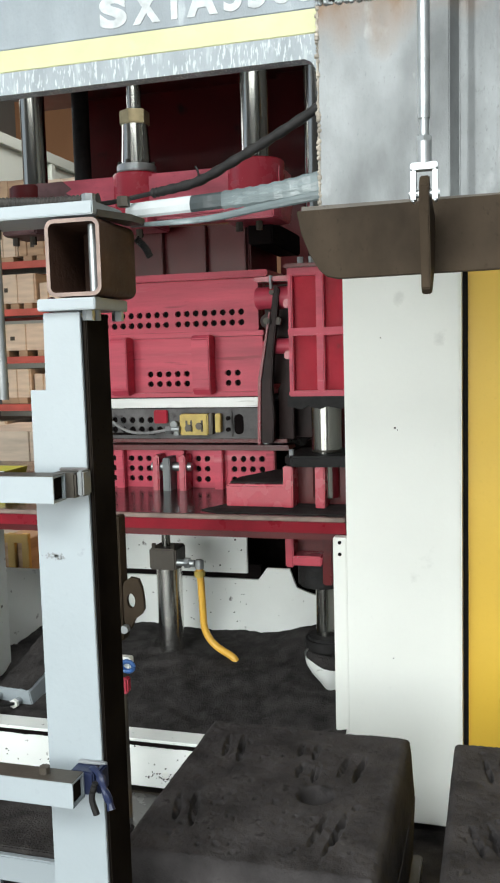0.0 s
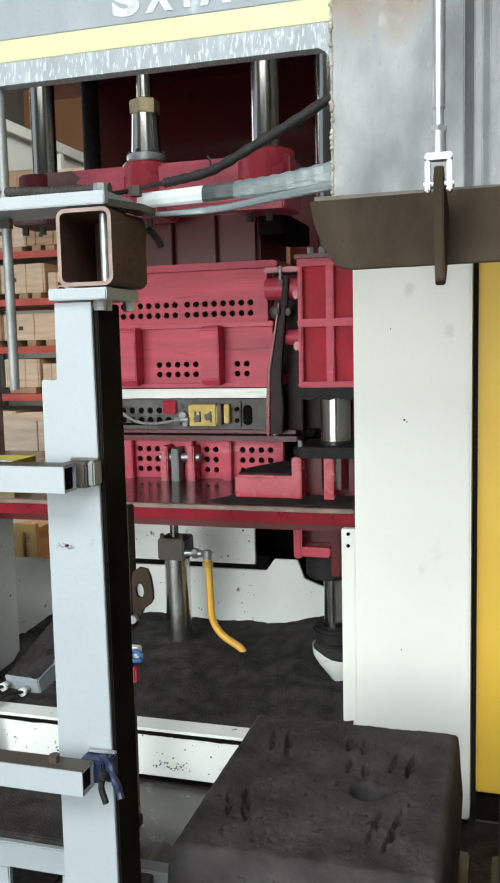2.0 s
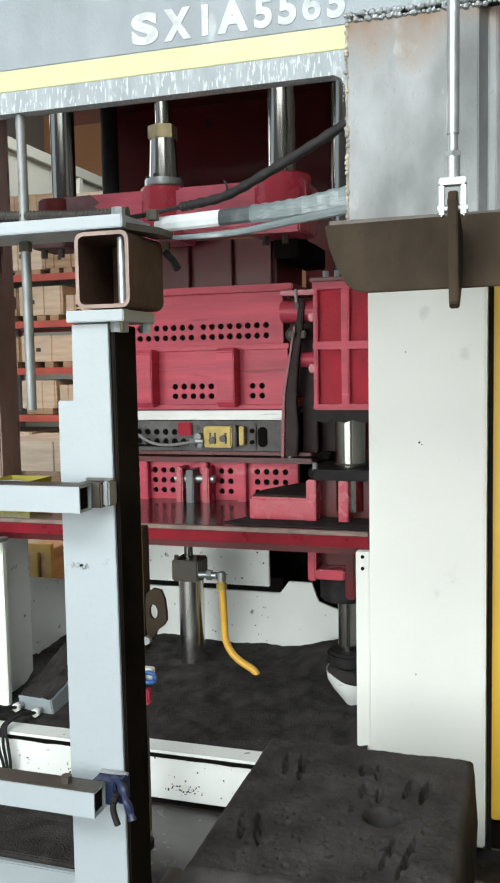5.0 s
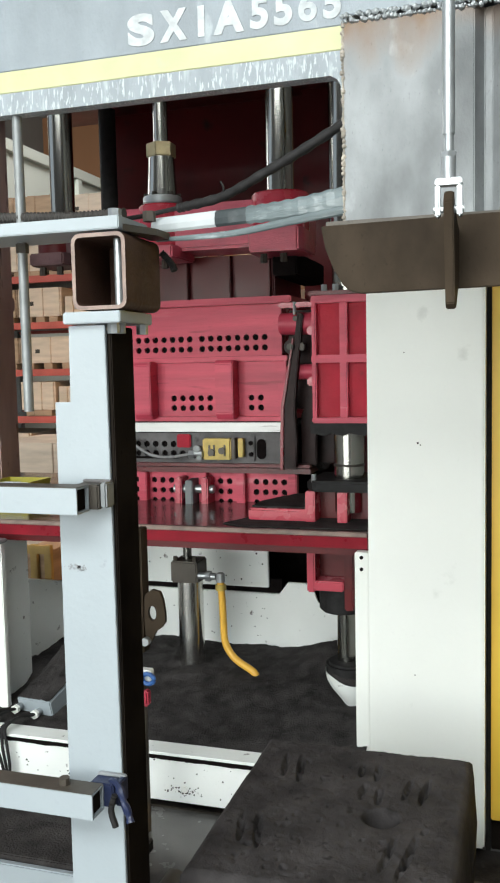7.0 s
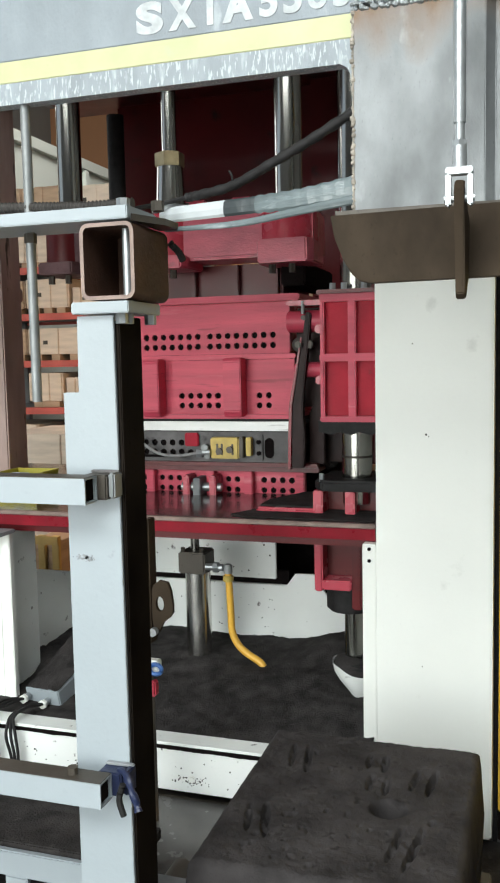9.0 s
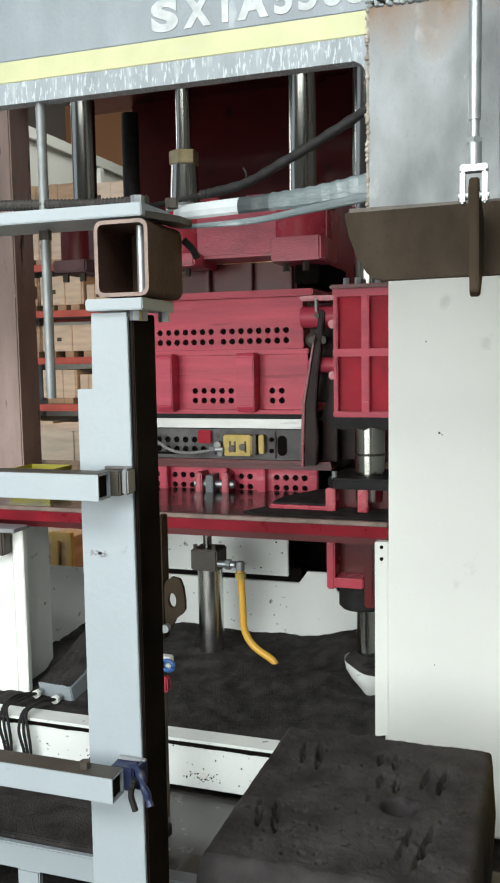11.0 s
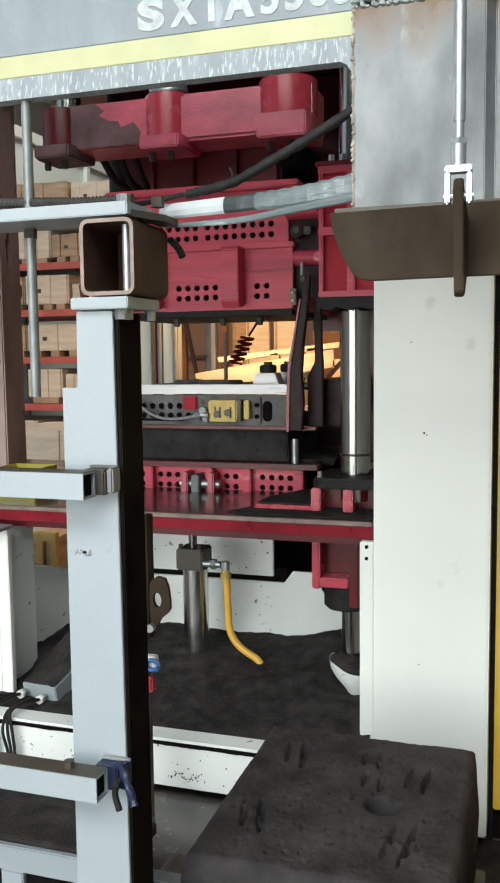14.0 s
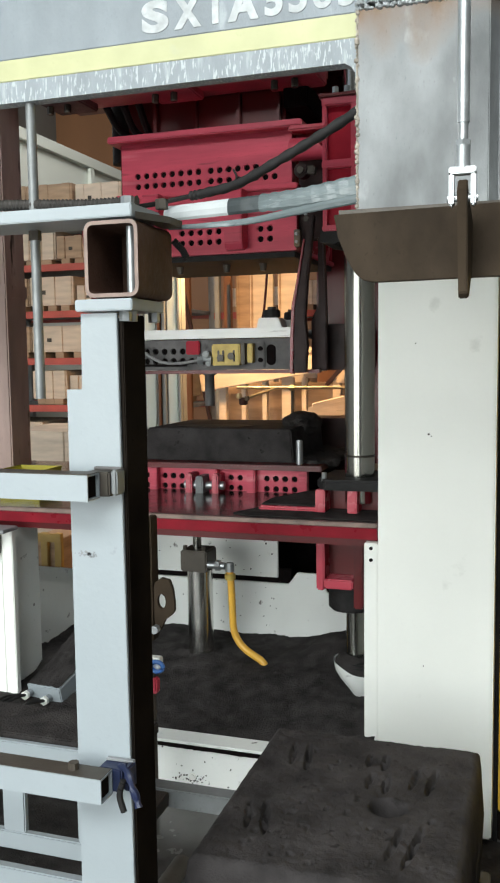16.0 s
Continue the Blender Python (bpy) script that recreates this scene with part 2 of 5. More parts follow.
def box(x0, x1, y0, y1, z0, z1, bevel=0.003, bm=None, turn=None):
    own = bmesh.new()
    bmesh.ops.create_cube(own, size=1)
    for v in own.verts:
        v.co = ((x0 + x1) / 2 + v.co.x * (x1 - x0), (y0 + y1) / 2 + v.co.y * (y1 - y0), (z0 + z1) / 2 + v.co.z * (z1 - z0))
    if bevel:
        b = min(bevel, 0.45 * min(abs(x1 - x0), abs(y1 - y0), abs(z1 - z0)))
        bmesh.ops.bevel(own, geom=own.edges[:], offset=b, segments=2, affect="EDGES")
    if turn is not None:
        own.transform(turn)
    return joined(own, bm)


def joined(own, bm):
    if bm is None:
        return own
    me = bpy.data.meshes.new("tmp")
    own.to_mesh(me)
    own.free()
    bm.from_mesh(me)
    bpy.data.meshes.remove(me)
    return bm


def cyl(x, y, z, r, h, axis="z", r2=None, segs=28, bevel=0.0, bm=None):
    """A cylinder or cone from (x, y, z) along axis over h."""
    own = bmesh.new()
    bmesh.ops.create_cone(own, cap_ends=True, segments=segs, radius1=r, radius2=r if r2 is None else r2, depth=h)
    if bevel:
        rim = [e for e in own.edges if abs(e.verts[0].co.z - e.verts[1].co.z) < 1e-6]
        bmesh.ops.bevel(own, geom=rim, offset=bevel, segments=2, affect="EDGES")
    bmesh.ops.translate(own, verts=own.verts, vec=(0, 0, h / 2))
    if axis == "x":
        own.transform(Matrix.Rotation(radians(90), 4, "Y"))
    if axis == "y":
        own.transform(Matrix.Rotation(radians(-90), 4, "X"))
    bmesh.ops.translate(own, verts=own.verts, vec=(x, y, z))
    return joined(own, bm)


def prism(points, axis, a, b, bevel=0.0, bm=None):
    """A flat outline pushed along axis from a to b; points are the other two coordinates in order."""
    own = bmesh.new()

    def place(p, q):
        return {"x": (q, p[0], p[1]), "y": (p[0], q, p[1]), "z": (p[0], p[1], q)}[axis]
    low = [own.verts.new(place(p, a)) for p in points]
    high = [own.verts.new(place(p, b)) for p in points]
    own.faces.new(low)
    own.faces.new(high[::-1])
    for i in range(len(points)):
        j = (i + 1) % len(points)
        own.faces.new((low[i], high[i], high[j], low[j]))
    bmesh.ops.recalc_face_normals(own, faces=own.faces)
    if bevel:
        bmesh.ops.bevel(own, geom=own.edges[:], offset=bevel, segments=2, affect="EDGES")
    return joined(own, bm)


def smooth_path(points, steps=10):
    """A rounded line through points (Catmull-Rom)."""
    p = [Vector(q) for q in points]
    p = [2 * p[0] - p[1], *p, 2 * p[-1] - p[-2]]
    out = []
    for i in range(1, len(p) - 2):
        for k in range(steps):
            t = k / steps
            out.append(0.5 * ((2 * p[i]) + (p[i + 1] - p[i - 1]) * t + (2 * p[i - 1] - 5 * p[i] + 4 * p[i + 1] - p[i + 2]) * t * t
                              + (3 * p[i] - p[i - 1] - 3 * p[i + 1] + p[i + 2]) * t ** 3))
    return out + [p[-2]]


def sweep(path, radius, segs=10, flat=1.0, bm=None):
    """A tube along path; radius is a number or a function of the step; flat squeezes it across its level direction."""
    own = bmesh.new()
    rings = []
    for i, c in enumerate(path):
        d = (path[min(i + 1, len(path) - 1)] - path[max(i - 1, 0)]).normalized()
        up = Vector((0, 0, 1)) if abs(d.z) < 0.95 else Vector((1, 0, 0))
        side = d.cross(up).normalized()
        up = side.cross(d)
        r = radius(i) if callable(radius) else radius
        rings.append([own.verts.new(c + side * math.cos(a) * r * flat + up * math.sin(a) * r)
                      for a in (2 * math.pi * k / segs for k in range(segs))])
    for a, b in zip(rings, rings[1:]):
        for k in range(segs):
            own.faces.new((a[k], a[(k + 1) % segs], b[(k + 1) % segs], b[k]))
    own.faces.new(rings[0])
    own.faces.new(rings[-1][::-1])
    return joined(own, bm)


def perforated(x0, x1, z0, z1, y, rows, blocks, pitch, r, depth=0.012, bm=None):
    """A plate facing -y with real round holes: rows of z, and blocks (first x, count) at that pitch."""
    own = bmesh.new()
    h = pitch / 2
    zl, zh = min(rows) - h, max(rows) + h
    rp = (zh - zl) / len(rows)

    def quad(a, b, c, d):
        if b - a > 1e-5 and d - c > 1e-5:
            own.faces.new([own.verts.new(p) for p in ((a, y, c), (b, y, c), (b, y, d), (a, y, d))])
    quad(x0, x1, z0, zl)
    quad(x0, x1, zh, z1)
    at = x0
    for first, count in blocks:
        quad(at, first - h, zl, zh)
        for i in range(count):
            cx = first + i * pitch
            for k in range(len(rows)):
                cz = zl + rp * (k + 0.5)
                outer, inner, back = [], [], []
                for j in range(16):
                    a = 2 * math.pi * j / 16 + math.pi / 16
                    c, s = math.cos(a), math.sin(a)
                    f = 1 / max(abs(c), abs(s))
                    outer.append(own.verts.new((cx + h * c * f, y, cz + rp / 2 * s * f)))
                    inner.append(own.verts.new((cx + r * c, y, cz + r * s)))
                    back.append(own.verts.new((cx + r * c, y + depth, cz + r * s)))
                for j in range(16):
                    m = (j + 1) % 16
                    own.faces.new((outer[j], outer[m], inner[m], inner[j]))
                    own.faces.new((inner[j], inner[m], back[m], back[j]))
                for sx in (1, -1):
                    for sz in (1, -1):
                        j = {(1, 1): 1, (-1, 1): 5, (-1, -1): 9, (1, -1): 13}[(sx, sz)]
                        corner = own.verts.new((cx + h * sx, y, cz + rp / 2 * sz))
                        own.faces.new((outer[j], corner, outer[(j + 1) % 16]))
        at = first + (count - 0.5) * pitch
    quad(at, x1, zl, zh)
    for f in own.faces:
        f.normal_update()
    return joined(own, bm)


# ---- the hall ----
bm = bmesh.new()
box(-9, 7, -7, 14, -0.1, 0.0, 0, bm)
setting("floor", bm, CONCRETE, "dusty grey concrete factory floor")
bm = bmesh.new()
box(-9, 7, -7, -5.3, 6.0, 6.1, 0, bm)
box(-9, 7, -2.5, 5.2, 6.0, 6.1, 0, bm)
box(-9, 7, 7.2, 14, 6.0, 6.1, 0, bm)
box(-9, -3.8, 5.2, 7.2, 6.0, 6.1, 0, bm)
box(-0.8, 7, 5.2, 7.2, 6.0, 6.1, 0, bm)
box(-9, -3.7, -5.3, -2.5, 6.0, 6.1, 0, bm)
box(2.5, 7, -5.3, -2.5, 6.0, 6.1, 0, bm)
setting("ceiling", bm, CEILING, "grey sheet ceiling with skylight openings")
bm = bmesh.new()
box(-9, 7, 13.8, 14, 0, 6, 0, bm)
setting("wall_north", bm, OCHRE_WALL, "brown ochre sheet cladding of the hall")
bm = bmesh.new()
box(-9, -6.2, -6.2, -6.0, 0, 6, 0, bm)
box(-0.2, 7, -6.2, -6.0, 0, 6, 0, bm)
box(-6.2, -0.2, -6.2, -6.0, 5.1, 6, 0, bm)
setting("wall_south", bm, HALL_WALL, "grey hall wall with an open gate")
# high openings are added for the side fill lamps
bm = bmesh.new()
box(-8.2, -8.0, -6, 14, 0, 3.2, 0, bm)
box(-8.2, -8.0, -6, 14, 5.2, 6, 0, bm)
box(-8.2, -8.0, -6, -2.6, 3.2, 5.2, 0, bm)
box(-8.2, -8.0, 4.6, 5.2, 3.2, 5.2, 0, bm)
box(-8.2, -8.0, 10.4, 14, 3.2, 5.2, 0, bm)
setting("wall_west", bm, HALL_WALL, "grey hall wall with added high window openings")
bm = bmesh.new()
box(6.0, 6.2, -6, 14, 0, 6, 0, bm)
setting("wall_east", bm, HALL_WALL, "grey hall wall")


# ---- background: partition, racks, crates ----
def partition():
    t = thing("office_partition", -4.6, 8, 0, "pale green-white office partition with small windows", "partition")
    part("panel", box(-4.65, -4.55, 5.0, 11.0, 0, 3.64, 0.004), OFFICE, t)
    part("cap_rail", box(-4.68, -4.50, 4.98, 11.0, 3.645, 3.75, 0.004), OFFICE, t)
    part("corner_post", box(-4.545, -4.50, 8.45, 8.53, 0, 3.64, 0.004), OFFICE, t)
    for y in (8.62, 9.9):
        w = part("window", box(-4.56, -4.52, y, y + 1.1, 2.6, 3.5, 0.006), OFFICE, t)
        for k in (0, 1):
            for m in (0, 1):
                part("pane", box(-4.525, -4.514, y + 0.07 + 0.52 * k, y + 0.53 + 0.5 * k, 2.66 + 0.42 * m, 3.02 + 0.42 * m, 0.002), GLASS_DARK, w)


def crate(x, y, z, w, d, h, material, label):
    t = thing("wooden_crate", x + w / 2, y + d / 2, z, label, "crate", "crates on the racks")
    part("body", box(x, x + w, y, y + d, z + 0.05, z + h, 0.004), material, t)
    for k in (0.02, 0.5, 0.98):
        cx = x + 0.04 + k * (w - 0.08)
        part("batten", box(cx - 0.035, cx + 0.035, y - 0.014, y + 0.002, z + 0.05, z + h, 0.003), material, t)
    for k in (0.04, w / 2 - 0.04, w - 0.12):
        part("skid", box(x + k, x + k + 0.08, y, y + d, z, z + 0.05, 0.003), WOOD_BROWN, t)
    part("stencil_mark", box(x + w * 0.28, x + w * 0.36, y - 0.004, y + 0.002, z + h * 0.5, z + h * 0.62, 0), DARK_STEEL, t, "small dark printed mark")
    return t


def rack(x0, x1, y, levels, seed):
    rnd = random.Random(seed)
    t = thing("storage_rack", (x0 + x1) / 2, y, 0, "pallet rack with orange-red beams, full of crates", "rack", "storage racks")
    for x in (x0, x1):
        for yy in (y, y + 0.75):
            part("upright", box(x - 0.04, x + 0.04, yy - 0.03, yy + 0.03, 0, levels[-1] + 0.3, 0.004), RACK_GREY, t)
    for z in levels:
        for yy in (y - 0.02, y + 0.77):
            part("beam", box(x0, x1, yy - 0.025, yy + 0.025, z - 0.055, z, 0.004), RACK_RED, t)
        part("shelf", box(x0, x1, y + 0.006, y + 0.744, z - 0.03, z - 0.004, 0.002), RACK_GREY, t)
    for i, z in enumerate(levels):
        x = x0 + 0.06
        while x < x1 - 0.3:
            w = rnd.choice((0.34, 0.42, 0.52))
            h = rnd.uniform(0.2, 0.29)
            pale = rnd.random() < 0.7
            if x + w < x1 - 0.04 and rnd.random() < 0.93:
                crate(x, y + rnd.uniform(0.02, 0.08), z, w - 0.02, 0.6, h, WOOD if pale else WOOD_BROWN,
                      "pale wooden crate on a rack shelf" if pale else "brown wooden crate on a rack shelf")
            x += w


partition()
rack(-4.45, -2.62, 6.3, (0.5, 0.88, 1.26, 1.642, 2.02, 2.392, 2.77), 3)
rack(-2.55, -0.9, 6.9, (0.55, 1.02, 1.40, 2.0, 2.6), 5)
rack(-0.8, 0.9, 6.9, (0.55, 1.02, 1.40, 2.0, 2.6), 8)
crate(-3.4, 5.0, 0.0, 0.9, 0.7, 1.16, WOOD, "large pale plywood crate standing on the floor")


def timber_stack():
    """Timber pallets, a frame and planks behind the machine in the warm lamp's light."""
    t = thing("timber_pallet_stack", -1.55, 5.7, 0.0, "stack of pale timber pallets and planks behind the machine", "pallet stack")
    for k in range(6):
        z = 0.0 + 0.195 * k
        for y in (5.35, 5.75, 6.1):
            part("bearer", box(-2.1, -0.9, y, y + 0.09, z, z + 0.1, 0.004), WOOD_BROWN, t)
        for i in range(5):
            x = -2.1 + i * 0.25
            part("plank", box(x, x + 0.2, 5.3, 6.2, z + 0.1, z + 0.125, 0.003), WOOD, t)
    for x, w in ((-1.955, 0.05), (-1.80, 0.03), (-1.66, 0.03), (-1.53, 0.075), (-1.40, 0.03), (-1.20, 0.05)):
        part("frame_post", box(x, x + w, 5.32, 5.37, 1.10, 1.50, 0.003), WOOD, t)
    part("frame_panel", box(-2.0, -1.15, 5.55, 5.57, 1.10, 1.46, 0.003), WOOD_BROWN, t)
    part("leaning_plank", box(-0.46, 0.46, -0.02, 0.02, -0.055, 0.055, 0.004, None, pose(-1.60, 5.27, 1.535, 0, -9, 0)), WOOD, t, "wide pale plank lying aslant")
    part("leaning_plank", box(-0.40, 0.40, -0.02, 0.02, -0.018, 0.018, 0.004, None, pose(-1.52, 5.31, 1.645, 0, -6, 0)), WOOD, t)
    for k in range(3):
        part("plank_block", box(-0.03, 0.03, -0.02, 0.02, -0.03, 0.03, 0.003, None, pose(-1.78 + 0.24 * k, 5.31, 1.585 + 0.028 * k, 0, -7, 0)), WOOD_BROWN, t)
    part("plank_end", box(-1.16, -1.02, 5.25, 5.9, 1.46, 1.60, 0.004), WOOD, t)
    part("plank_brace", box(-0.012, 0.012, -0.015, 0.015, -0.12, 0.12, 0.002, None, pose(-1.13, 5.2, 1.54, 0, 42, 0)), BLACK_BROWN, t)
    for k in range(5):
        part("loose_plank", box(-0.15, 0.15, -0.05, 0.05, -0.012, 0.012, 0.003, None, pose(-1.18 + 0.015 * k, 5.0 + 0.02 * k, 1.26 + 0.027 * k, 0, -5 - 2 * k, 6 * k - 8)), WOOD, t)
    part("plank_bearer", box(-1.3, -1.05, 4.95, 5.2, 0.0, 1.25, 0.004), WOOD_BROWN, t)


timber_stack()
for x0, x1, y, h, material, label in ((-2.475, -2.42, 6.0, 2.7, RUSTY, "rust-brown upright timber behind the machine"), (-2.155, -2.10, 6.0, 2.7, RUSTY, "rust-brown upright timber behind the machine"),
                                      (-2.095, -1.985, 6.1, 2.7, WOOD_BROWN, "tall brown wooden board standing by the racks"), (-1.975, -1.80, 6.06, 2.7, WOOD, "tall pale wooden board standing by the racks"),
                                      (-1.765, -1.58, 6.06, 2.7, WOOD, "tall pale wooden board standing by the racks"), (-1.48, -1.20, 6.06, 2.7, RUSTY, "dark rust-brown board standing by the racks"),
                                      (-2.22, -2.185, 5.98, 2.7, RACK_GREY, "grey steel pole standing by the racks")):
    ob = solid("wooden_board" if material is not RACK_GREY else "steel_pole", box(x0, x1, y, y + 0.04, 0, h, 0.004), material, label, "board" if material is not RACK_GREY else "pole", "boards behind the machine")
    if x1 - x0 > 0.1 and material is not RUSTY:
        part("edge_batten", box(x0 + 0.01, x0 + 0.025, y - 0.008, y - 0.001, 0.05, h - 0.05, 0.002), WOOD_BROWN, ob)
solid("leaning_brace", box(-0.012, 0.012, -0.015, 0.015, 0, 2.35, 0.003, None, pose(-2.0, 5.9, 0.012, 0, -11.5, 0)), BLACK_BROWN, "thin dark brace leaning between the boards", "brace")


def air_pipe():
    t = thing("air_pipe", -1.35, 4.9, 0.0, "tarnished brass pipe with a small valve behind the machine", "pipe")
    part("pipe", cyl(-1.68, 4.9, 1.447, 0.010, 0.66, "x", segs=14), BRASS, t, "", True)
    part("pipe_nut", cyl(-1.36, 4.9, 1.447, 0.02, 0.03, "x", segs=6), BRASS, t)
    part("standpipe", cyl(-1.345, 4.9, 0.0, 0.009, 1.447, segs=12), DARK_STEEL, t, "", True)
    v = part("valve", cyl(-1.64, 4.88, 1.345, 0.026, 0.045, bevel=0.006, segs=16), BLACK_BROWN, t, "dark round valve", True)
    part("valve_knob", cyl(-1.66, 4.86, 1.385, 0.018, 0.03, segs=12, bevel=0.004), BRASS, v)
    part("valve_knob", cyl(-1.61, 4.86, 1.372, 0.015, 0.028, segs=12, bevel=0.004), DARK_STEEL, v)
    part("valve_link", sweep(smooth_path([(-1.64, 4.88, 1.36), (-1.58, 4.88, 1.40), (-1.50, 4.89, 1.425), (-1.44, 4.9, 1.447)]), 0.008, 8), BRASS, v, "", True)


air_pipe()


def mustard_box():
    t = thing("mustard_wooden_box", -2.68, 4.5, 0.0, "mustard-painted slatted wooden box behind the leg cover", "box")
    part("box_body", box(-2.77, -2.58, 4.34, 4.7, 0, 0.60, 0.004), WOOD_BROWN, t)
    for x in (-2.785, -2.69, -2.60):
        part("slat", box(x, x + 0.045, 4.31, 4.339, 0, 0.64, 0.003), MUSTARD, t)
    part("box_rail", box(-2.79, -2.55, 4.295, 4.309, 0.33, 0.38, 0.003), MUSTARD, t)
    part("box_rail", box(-2.79, -2.55, 4.295, 4.309, 0.59, 0.64, 0.003), MUSTARD, t)


mustard_box()


def tall_cabinet(x0, x1, y, z1, material, label):
    t = thing("tall_cabinet", (x0 + x1) / 2, y + 0.2, 0, label, "cabinet")
    part("body", box(x0, x1, y, y + 0.07, 0, z1, 0.006), material, t)
    for x, w in ((x0 + 0.05, 0.065), (x1 - 0.085, 0.06)):
        part("door", box(x, x + w, y - 0.018, y + 0.001, 0.1, z1 - 0.08, 0.004), OFFICE, t, "pale green-white door panel")
    for x, m in ((x0 + 0.025, RACK_GREY), (x0 + 0.135, RUSTY), (x1 - 0.11, RACK_GREY), (x1 - 0.015, RACK_GREY)):
        part("door_frame", box(x, x + 0.014, y - 0.03, y - 0.001, 0.0, z1, 0.002), m, t)


tall_cabinet(-2.27, -1.99, 4.8, 2.25, RACK_GREY, "dark grey cabinet with pale green-white door panels")


# ---- the machine's fixed body ----
TABLE_Z = 1.071


def machine_body():
    t = thing("moulding_machine_body", -1.35, 3.3, 0.0, "moulding machine body with white covers and red table", "machine")
    # table
    tab = part("table_plate", box(-2.7, -0.487, 2.835, 4.2, TABLE_Z - 0.03, TABLE_Z, 0.003), TABLE_TOP, t, "oily dark steel table top with reflections")
    part("worn_edge", box(-2.7, -0.489, 2.815, 2.834, TABLE_Z - 0.014, TABLE_Z + 0.001, 0.003), TUBE_CUT, tab, "worn bare steel table edge")
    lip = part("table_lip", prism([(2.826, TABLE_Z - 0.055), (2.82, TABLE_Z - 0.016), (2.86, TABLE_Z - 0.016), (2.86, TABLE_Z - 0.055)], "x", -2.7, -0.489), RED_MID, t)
    part("under_lip", box(-2.7, -0.49, 2.86, 2.9, TABLE_Z - 0.085, TABLE_Z - 0.031, 0.003), RED_SHADED, lip)
    # right leg cover
    leg = part("leg_cover", box(-0.479, -0.112, 2.78, 3.5, 0.06, 2.6, 0.006), WHITE, t, "white sheet-metal leg cover with small stains")
    for x, z, s in ((-0.318, 1.374, 0.0035), (-0.310, 1.368, 0.002), (-0.36, 1.66, 0.002), (-0.33, 0.62, 0.002)):
        part("paint_chip", cyl(x, 2.7815, z, s, -0.0025, "y", segs=9), DARK_STEEL, leg)
    fl = part("cover_flange", box(-0.526, -0.481, 2.79, 2.83, 0.12, 1.012, 0.003), WHITE, leg)
    for z in (0.996, 0.957):
        part("screw_hole", cyl(-0.503, 2.786, z, 0.006, 0.006, "y", segs=12), HOLE, fl)
    # left leg cover
    leg2 = part("leg_cover", box(-2.6, -1.90, 2.78, 2.82, 0.1, 1.0, 0.005), WHITE, t, "white sheet-metal leg cover")
    part("leg_cap", box(-2.4, -1.84, 2.70, 2.80, 0.992, 1.006, 0.003), RACK_GREY, leg2, "grey steel cap plate")
    part("cap_bracket", box(-2.4, -1.90, 2.715, 2.775, 0.90, 0.991, 0.006), DARK_STEEL, leg2)
    part("cover_flange", box(-1.898, -1.852, 2.772, 2.80, 0.1, 1.0, 0.003), WHITE, leg2)
    for z in (0.30, 0.265):
        part("screw_hole", cyl(-1.868, 2.7705, z, 0.005, 0.004, "y", segs=12), HOLE, leg2)
    part("inner_side", box(-1.93, -1.90, 2.83, 3.03, 0.05, 0.98, 0.003), WHITE_DIRTY, leg2)
    # back sheet
    back = part("back_sheet", box(-1.76, -1.055, 3.58, 3.60, 0.665, 0.83, 0.003), WHITE_DIRTY, t, "white back sheet spattered with sand")
    part("lower_sheet", box(-2.9, -1.0, 3.57, 3.59, 0.2, 0.642, 0.003), WHITE_DIRTY, back)
    part("stepped_sheet", prism([(-1.02, 0.2), (-1.02, 0.62), (-0.96, 0.70), (-0.86, 0.70), (-0.83, 0.62), (-0.72, 0.58), (-0.4, 0.58), (-0.4, 0.2)], "y", 3.555, 3.568), WHITE_DIRTY, back)
    # black sheets added for the shade in the seam and behind the sheets
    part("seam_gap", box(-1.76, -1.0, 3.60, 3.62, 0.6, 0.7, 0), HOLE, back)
    part("rear_shade_sheet", box(-1.76, -0.3, 3.9, 3.95, 0.0, 0.85, 0), HOLE, t)
    # trough front
    tr = part("trough_front", box(-1.95, -0.487, 2.585, 2.61, 0.185, 0.345, 0.004), WHITE_DIRTY, t, "white trough front spattered with black sand")
    part("trough_lip", box(-1.95, -0.489, 2.575, 2.66, 0.346, 0.356, 0.003), WHITE_DIRTY, tr)
    rag = random.Random(11)
    seam = bmesh.new()
    for k in range(146):
        x = -1.95 + 0.01 * k
        low = 0.331 - 0.007 * max(0, noise.noise(Vector((x * 14, 0, 2)))) - 0.002 * rag.random()
        box(x, x + 0.0101, 2.581, 2.5852, low, 0.343, 0, seam)
    part("lip_seam", seam, HOLE, tr, "ragged black line under the lip")
    bolt = part("bolt_head", cyl(-1.064, 2.586, 0.236, 0.013, -0.010, "y", segs=14, bevel=0.004), WHITE, tr, "white painted bolt head", True)
    for x0, x1, z0, z1, y, n, own in ((-1.95, -0.5, 0.19, 0.33, 2.585, 70, tr), (-1.7, -1.06, 0.45, 0.82, 3.57, 60, back)):
        specks = bmesh.new()
        for k in range(n):
            r = rag.uniform(0.001, 0.003) * (1 if k % 6 else 1.6)
            zc = z0 + (z1 - z0) * rag.random() ** 1.6
            joined(cyl(rag.uniform(x0, x1), y - 0.0002 + (0.01 if zc > 0.655 else 0), zc, r, -0.0014, "y", segs=7), specks)
        tagged(part("sand_specks", specks, BLACK_SAND, own, "black sand specks"), kind="stuff")
    smear = bmesh.new()
    for k in range(70):
        cyl(-1.064 + rag.gauss(0, 0.03), 2.5848, 0.236 + rag.gauss(-0.004, 0.009), rag.uniform(0.0008, 0.003), -0.0012, "y", segs=7, bm=smear)
    tagged(part("sand_smear", smear, BLACK_SAND, tr, "black smear round the bolt"), kind="stuff")
